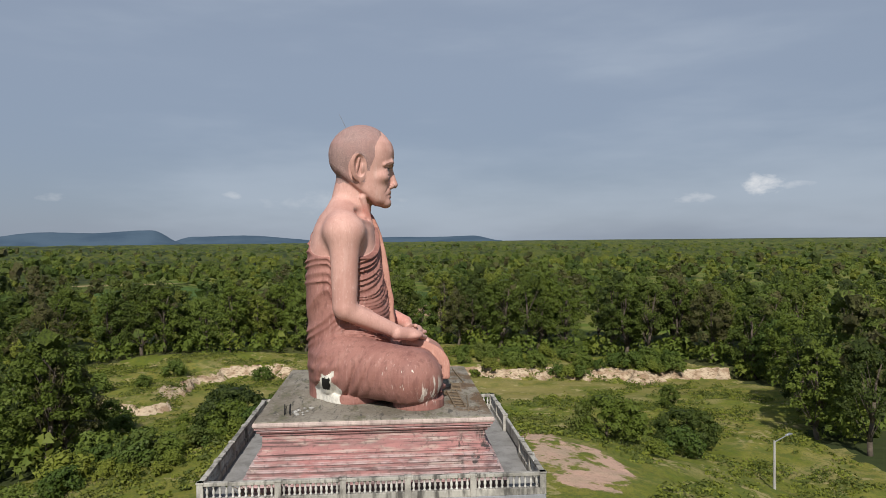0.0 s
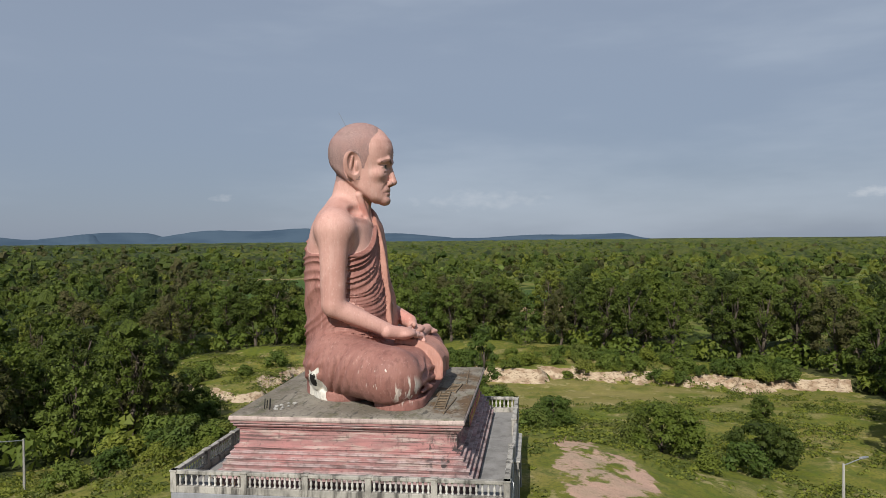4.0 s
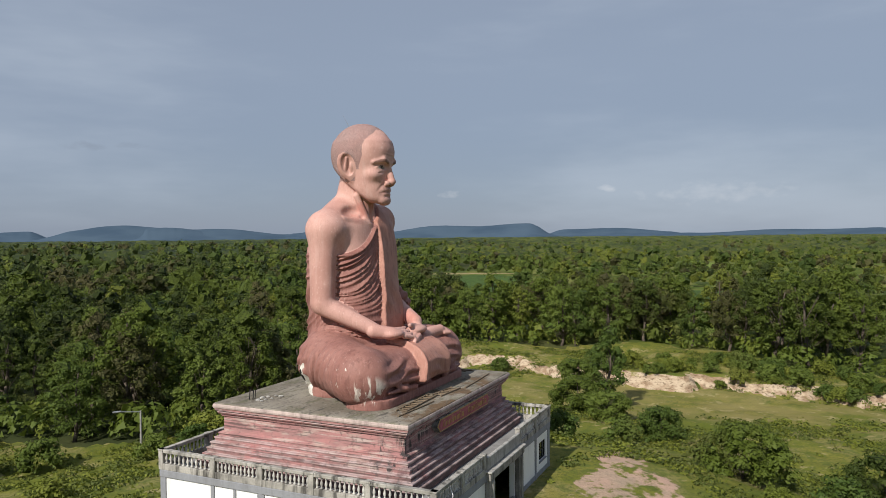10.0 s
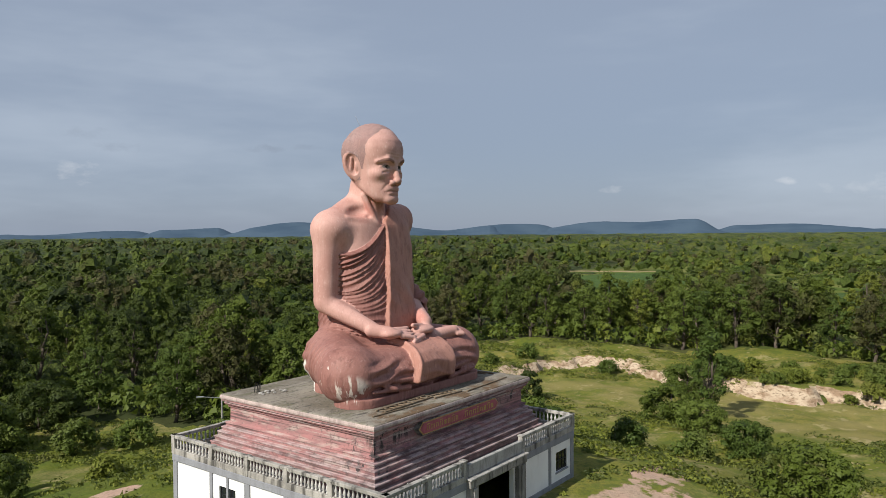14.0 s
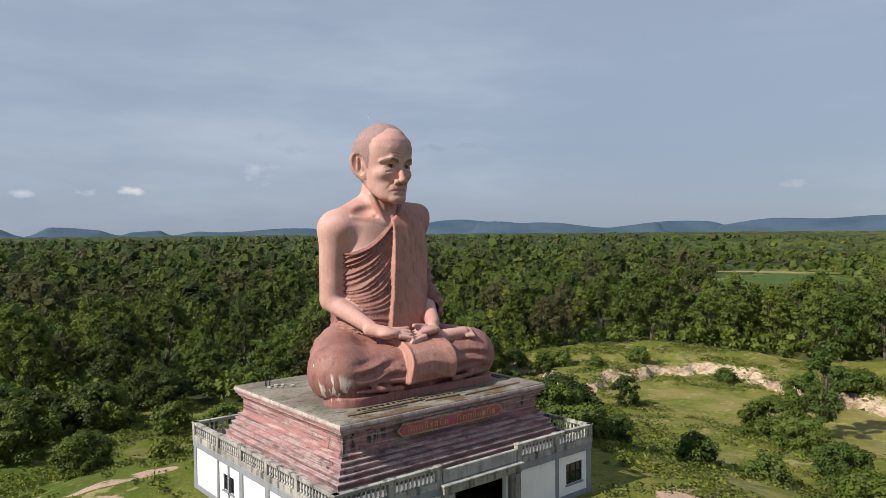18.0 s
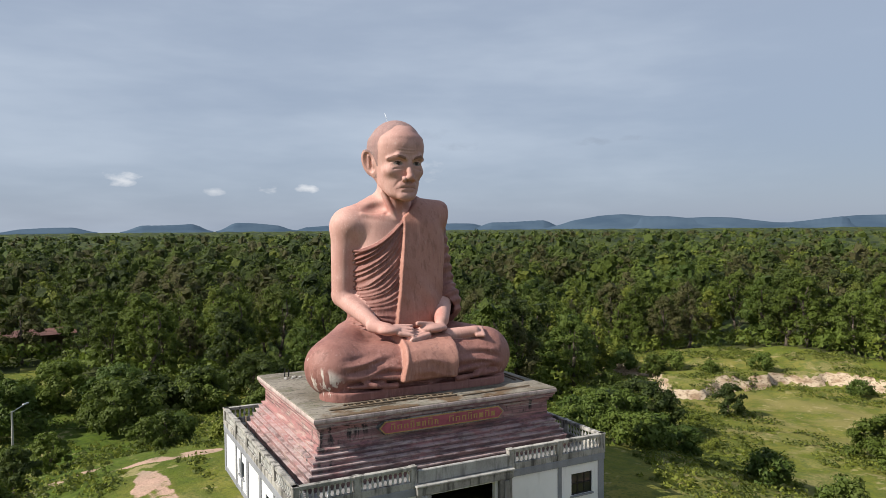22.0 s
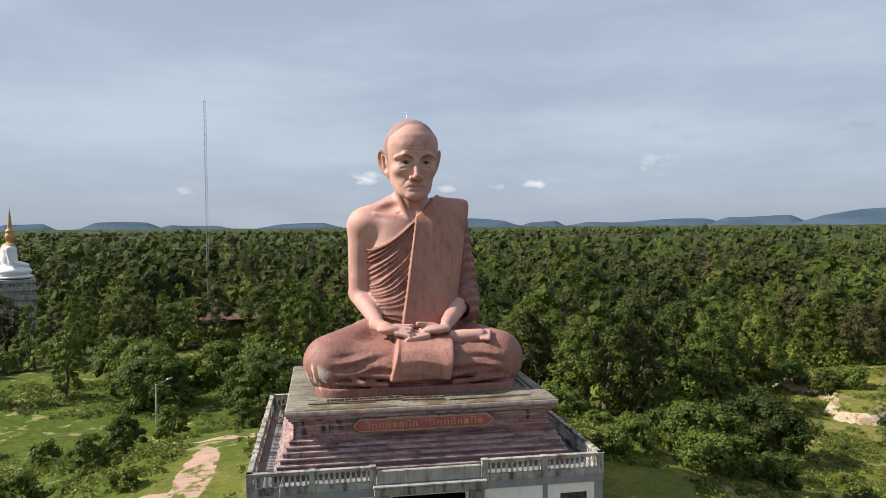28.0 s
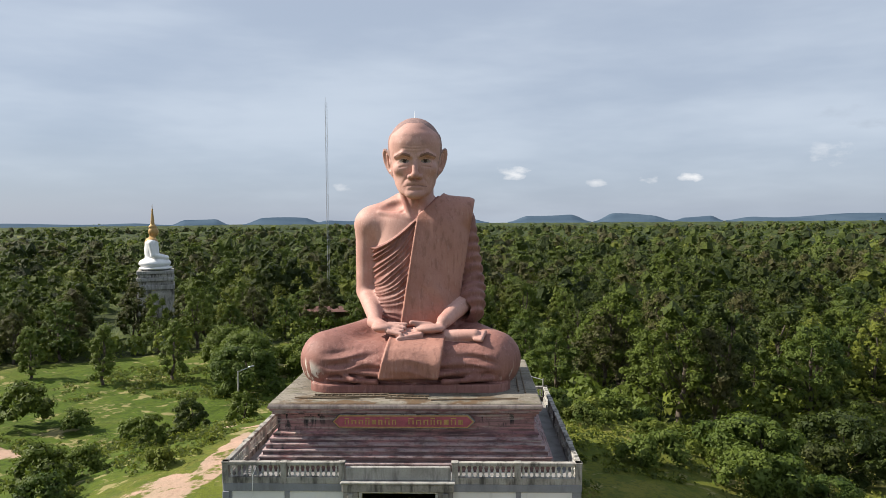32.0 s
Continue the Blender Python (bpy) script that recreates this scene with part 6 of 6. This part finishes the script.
# undergrowth along the forest's edge
ux, uy, ur = scatter(1.9, 12, 92, 12)
d, inside = signed(CLEARING, ux, uy, True)
keep = d < 5.5
ux, uy = ux[keep], uy[keep]
uz = terrain(ux, uy)
for s, mat in enumerate((BUSH, LEAF, LIME)):
    quads = []
    for i in range(s, len(ux), 3):
        q = np.random.default_rng(i % 9 + 70)
        k = ur.uniform(0.6, 1.5)
        lobes = [((q.uniform(-0.5, 0.5), q.uniform(-0.5, 0.5), 0.45 + 0.5 * j), (0.8, 0.8, 0.6)) for j in range(3)]
        V, F = leaf_cloud(q, lobes, 26, 0.22)
        quads.append(V * k + np.array((ux[i], uy[i], uz[i])))
    V = np.concatenate(quads)
    tagged(new("undergrowth", put_mesh("undergrowth", V, np.arange(len(V)).reshape(-1, 3), mat)), "leafy undergrowth along the forest edge", "undergrowth", kind="stuff")

# low weeds and grass tufts over the rough ground
wr = np.random.default_rng(9)
WEED = mat_leaf("weed_leaves", (0.065, 0.088, 0.018), (0.115, 0.128, 0.032), (0.13, 0.12, 0.045))
n = 38000
wx, wy = wr.uniform(-36, 68, n), wr.uniform(-36, 44, n)
d, inside = signed(CLEARING, wx, wy, True)
clump = wob(wx, wy, 0.33, 7) + 0.6 * wob(wx, wy, 0.9, 3)
bare = np.zeros(n, dtype=bool)
for c, r in (((4.2, -10.6), (5.6, 3.4)), ((-9.6, 4.0), (1.8, 5.4)), ((-8.3, 9.2), (3.2, 1.2)), ((-11.5, -1.5), (2.6, 4)), ((46, -3), (8, 24)), ((-26, 24), (13, 6))):
    bare |= ((wx - c[0]) / r[0]) ** 2 + ((wy - c[1]) / r[1]) ** 2 < 1
keep = inside & (clump > -0.25 + 0.5 * wr.random(n)) & ~bare & ~((np.abs(wx) < 7.2) & (np.abs(wy + 0.46) < 6.7))
wx, wy = wx[keep], wy[keep]
wz = terrain(wx, wy)
for s, mat in enumerate((WEED, LIME)):
    quads = []
    for i in range(s, len(wx), 2):
        q = np.random.default_rng(i % 7 + 50)
        k = 0.22 + 0.65 * wr.random() ** 2
        V, F = leaf_cloud(q, [((0, 0, 0.22 * k), (0.65 * k, 0.65 * k, 0.34 * k))], 13, 0.11)
        quads.append(V + np.array((wx[i], wy[i], wz[i])))
    V = np.concatenate(quads)
    tagged(new("weeds", put_mesh("weeds", V, np.arange(len(V)).reshape(-1, 3), mat)), "low green weeds and rough grass tufts", "weeds", kind="stuff")

# ---- hills on the horizon ----
def ridge(name, a0, a1, dist, top, seed):
    """A long wooded ridge, seen far off, between two bearings in degrees."""
    n, rings = 140, []
    t = np.linspace(0, 1, n)
    a = np.radians(a0 + (a1 - a0) * t)
    soft = min(0.26, 1.5 / (a1 - a0) + 0.05)
    env = smooth(0, soft, t) * smooth(1, 1 - soft, t)
    hgt = top * env * (0.64 + 0.24 * np.sin(9.0 * t * (a1 - a0) / 30 + seed) + 0.12 * np.sin(23 * t * (a1 - a0) / 30 + 2 * seed) + 0.006 * np.sin(90 * t + seed)) + 1
    for k, dd in ((0.0, -260), (0.55, -120), (0.93, -30), (1.0, 20), (0.6, 200)):
        r = dist + dd
        rings.append(np.stack([r * np.cos(a), r * np.sin(a), -4 + (hgt + 4) * k], -1))
    V = np.concatenate(rings)
    i = np.arange(5 * n).reshape(5, n)
    F = np.stack([i[:-1, 1:], i[:-1, :-1], i[1:, :-1], i[1:, 1:]], -1).reshape(-1, 4)
    tagged(new(name, put_mesh(name, V, F, HILL, smooth=True)), "low wooded hills on the horizon, blue with painted haze", "hills", kind="structure")


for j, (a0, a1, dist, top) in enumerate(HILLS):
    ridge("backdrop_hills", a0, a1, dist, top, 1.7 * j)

# ---- lattice mast ----
mast = thing("radio_mast", -24.0, 101.5, ground_z(-24, 101.5), 20, "thin grey lattice radio mast rising from the forest", "mast")
MH, MR = 37.2, 0.24
legs = [(MR * math.cos(a), MR * math.sin(a)) for a in (0.0, 2.094, 4.189)]
for lx, ly in legs:
    part("leg", rod((lx, ly, 0), (lx, ly, MH), 0.020, 5), MAST, mast)
braces = []
steps = 56
for i in range(steps):
    za, zb = MH * i / steps, MH * (i + 1) / steps
    for j in range(3):
        (ax, ay), (bx, by) = legs[j], legs[(j + 1) % 3]
        braces.append(rod((ax, ay, za), (bx, by, zb), 0.010, 4))
        braces.append(rod((ax, ay, zb), (bx, by, zb), 0.010, 4))
part("bracing", join(*braces), MAST, mast)
part("tip", rod((0, 0, MH), (0, 0, MH + 1.0), 0.02, 5), MAST, mast)

# ---- lamp posts ----
def lamp_post(x, y, h, rz, label):
    lp = thing("street_lamp", x, y, ground_z(x, y), rz, label, "street lamp", "street lamps round the clearing")
    part("post", lathe([(0.085, -0.3), (0.085, 0.3), (0.075, h * 0.5), (0.06, h)], 8), CONCRETE, lp, "pale concrete post")
    part("arm", rod((0, 0, h - 0.08), (1.35, 0, h + 0.12), 0.03), STEEL, lp)
    part("lamp_head", cbox(1.2, 1.75, -0.09, 0.09, h + 0.08, h + 0.18, 0.03), STEEL, lp)


lamp_post(8.0, 22.4, 3.0, 150, "concrete lamp post with a side arm before the trees")
lamp_post(-16.5, 25.8, 3.5, 60, "concrete lamp post on the lawn edge")
lamp_post(7.9, -22.8, 2.75, -60, "concrete lamp post beside the thicket")

# ---- shed with a rusty roof ----
shed = thing("shed", -17.5, 73.0, ground_z(-17.5, 73.0), 6, "long open shed with a rusty sheet roof among trees", "shed")
part("roof", loops([[(-5, -2, 2.5), (5, -2, 2.5), (5, 0, 3.1), (-5, 0, 3.1)], [(-5, -2, 2.58), (5, -2, 2.58), (5, 0, 3.18), (-5, 0, 3.18)]]), ROOF, shed)
part("roof", loops([[(-5, 2, 2.5), (5, 2, 2.5), (5, 0.004, 3.1), (-5, 0.004, 3.1)], [(-5, 2, 2.58), (5, 2, 2.58), (5, 0.004, 3.18), (-5, 0.004, 3.18)]]), ROOF, shed)
part("back_wall", cbox(-4.6, 4.6, 1.5, 1.62, 0, 2.5, 0.01), WOOD, shed)
for px in (-4.6, -1.5, 1.5, 4.6):
    part("post", cbox(px - 0.08, px + 0.08, -1.7, -1.54, -0.2, 2.55, 0.01), WOOD, shed)

# ---- the white statue in the woods ----
def white_statue():
    """Another seated statue, white with gilding, on a stepped plinth."""
    lo, hi, h = (-3.1, -3.1, 0.0), (3.1, 3.1, 11.6), 0.10
    P = grid(lo, hi, h)

    def comps(P):
        X, Y, Z = P
        white = smin(ell(P, (0, 0.1, 1.15), (2.75, 2.3, 1.0)), ell(P, (0, 0.5, 3.2), (1.45, 1.05, 2.2)), 0.5)
        white = smin(white, ell(P, (0, 0.5, 4.6), (1.75, 0.85, 0.75)), 0.4)
        for s in (-1, 1):
            white = smin(white, cap(P, (s * 1.75, 0.5, 4.5), (s * 1.95, 0.2, 2.6), 0.5, 0.42), 0.2)
            white = smin(white, cap(P, (s * 1.95, 0.2, 2.5), (s * 1.2, -1.6, 2.0), 0.42, 0.32), 0.2)
        white = np.minimum(white, ell(P, (0, 0, 0.35), (2.9, 2.4, 0.42)))
        gold = smin(cap(P, (0, 0.4, 5.2), (0, 0.3, 5.8), 0.45, 0.42), ell(P, (0, 0.2, 6.35), (0.68, 0.75, 0.85)), 0.2)
        gold = smin(gold, ell(P, (0, 0.3, 7.15), (0.55, 0.6, 0.4)), 0.1)
        gold = smin(gold, cap(P, (0, 0.3, 7.3), (0, 0.3, 10.9), 0.34, 0.04), 0.15)
        collar = smax(white - 0.06, np.maximum(4.55 - Z + 0.35 * np.abs(X), -0.35 - 0 * Z), 0.05)
        return white, np.minimum(gold, collar)

    w, g = comps(P)
    V, F = surface_nets(np.minimum(w, g), lo, h)
    mid = V[F].mean(1)
    w, g = comps((mid[:, 0], mid[:, 1], mid[:, 2]))
    V = V * np.array((1.1, 1.1, 1.0))
    me = put_mesh("white_statue", V, F, [WHITE, GOLD], np.where(g < w, 1, 0), smooth=True)
    ob = new("statue", me)
    ob.matrix_basis = pose(-49.8 * S, 86 * S, 4.3 * S, 0, 0, 112)
    tagged(ob, "white seated statue with gilded head and tall spire above the trees", "statue")
    base = thing("plinth", -49.8, 86, ground_z(-49.8, 86), 112, "tiered weathered grey plinth among trees", "plinth")
    top = 4.32 - ground_z(-49.8, 86)
    for i, (a, b, wd) in enumerate(((0, 0.60, 3.1), (0.60, 0.70, 3.25), (0.70, 0.78, 3.0), (0.78, 0.86, 3.2), (0.86, 0.93, 2.95), (0.93, 1.0, 3.15))):
        part("tier", cbox(-wd, wd, -wd * 0.9, wd * 0.9, top * a - (0.5 if i == 0 else 0) + 0.002, top * b, 0.05), RAIL if i % 2 == 0 else CONCRETE, base)


white_statue()

# ---- small things on the pedestal and deck ----
TOPZ = 5.167


def ladder(x, y, z, rz, length, label):
    ld = thing("ladder", x, y, z, rz, label, "ladder")
    for s in (-0.2, 0.2):
        part("rail", cbox(0, length, s - 0.03, s + 0.03, 0.0, 0.07, 0.01), WOOD, ld)
    n = int(length / 0.28)
    for i in range(n):
        part("rung", rod((0.14 + 0.28 * i, -0.19, 0.035), (0.14 + 0.28 * i, 0.19, 0.035), 0.022), WOOD, ld)


ladder(-3.7, -3.75, TOPZ, 2, 3.0, "weathered timber ladder lying on the pedestal top")
ladder(-0.8, -3.85, TOPZ, -4, 1.7, "short broken timber ladder lying on the pedestal top")
for i, (a, b, label) in enumerate((((4.75, -3.2, TOPZ), (4.85, 1.6, TOPZ + 0.02), "long bamboo pole lying along the pedestal edge"),
                                   ((4.5, -2.9, TOPZ), (4.62, 2.0, TOPZ + 0.02), "long bamboo pole lying along the pedestal edge"),
                                   ((1.0, -4.35, TOPZ), (4.4, -4.15, TOPZ + 0.02), "thin timber batten lying on the pedestal front"),
                                   ((-4.4, -4.0, TOPZ), (-1.8, -4.2, TOPZ + 0.02), "thin timber batten lying on the pedestal front"))):
    pole = new("pole", put_mesh("pole", *rod((a[0], a[1], a[2] + 0.03), (b[0], b[1], b[2] + 0.02), 0.035, 6, 0.025), WOOD))
    tagged(pole, label, "pole")
rebar = thing("rebar_stub", -4.3, 2.7, TOPZ, 0, "rusty bars and rubble standing on the pedestal corner", "rebar")
for i, (dx, dy, hh) in enumerate(((0, 0, 0.42), (0.18, 0.05, 0.36), (0.05, 0.22, 0.4), (0.24, 0.2, 0.3))):
    part("bar", rod((dx, dy, -0.02), (dx + 0.03, dy - 0.02, hh), 0.02, 5), IRON, rebar)
rr = random.Random(3)
for i in range(9):
    bm = bmesh.new()
    bmesh.ops.create_icosphere(bm, subdivisions=1, radius=rr.uniform(0.05, 0.11))
    px, py = -4.0 + rr.uniform(-0.5, 0.7), 2.2 + rr.uniform(-0.35, 0.35)
    V = [(v.co.x * rr.uniform(0.8, 1.4) + px, v.co.y * rr.uniform(0.8, 1.4) + py, v.co.z * 0.6 + TOPZ + 0.03) for v in bm.verts]
    F = [tuple(v.index for v in f.verts) for f in bm.faces]
    bm.free()
    tagged(new("rubble", put_mesh("rubble", V, F, CONCRETE)), "grey mortar rubble on the pedestal top", "rubble", "rubble on the pedestal")
branch = thing("dead_branches", -5.95, 3.4, DECK_Z, 0, "heap of dry dead branches on the roof deck", "branches")
for i in range(16):
    a = (rr.uniform(-0.3, 0.25), rr.uniform(-1.3, 1.4), 0.03)
    b = (a[0] + rr.uniform(-0.35, 0.35), a[1] + rr.uniform(-0.9, 0.9), rr.uniform(0.1, 0.75))
    b = (max(-0.32, min(0.3, b[0])), b[1], b[2])
    part("branch", rod(a, b, 0.022, 5, 0.008), WOOD, branch)
cable = new("cable", put_mesh("cable", *join(rod((-5.2, -6.30, 3.46), (-5.35, -6.58, 3.0), 0.016, 5), rod((-5.35, -6.58, 3.0), (-5.45, -6.60, 0.5), 0.016, 5)), WHITE))
tagged(cable, "pale cable hanging down the front wall", "cable")
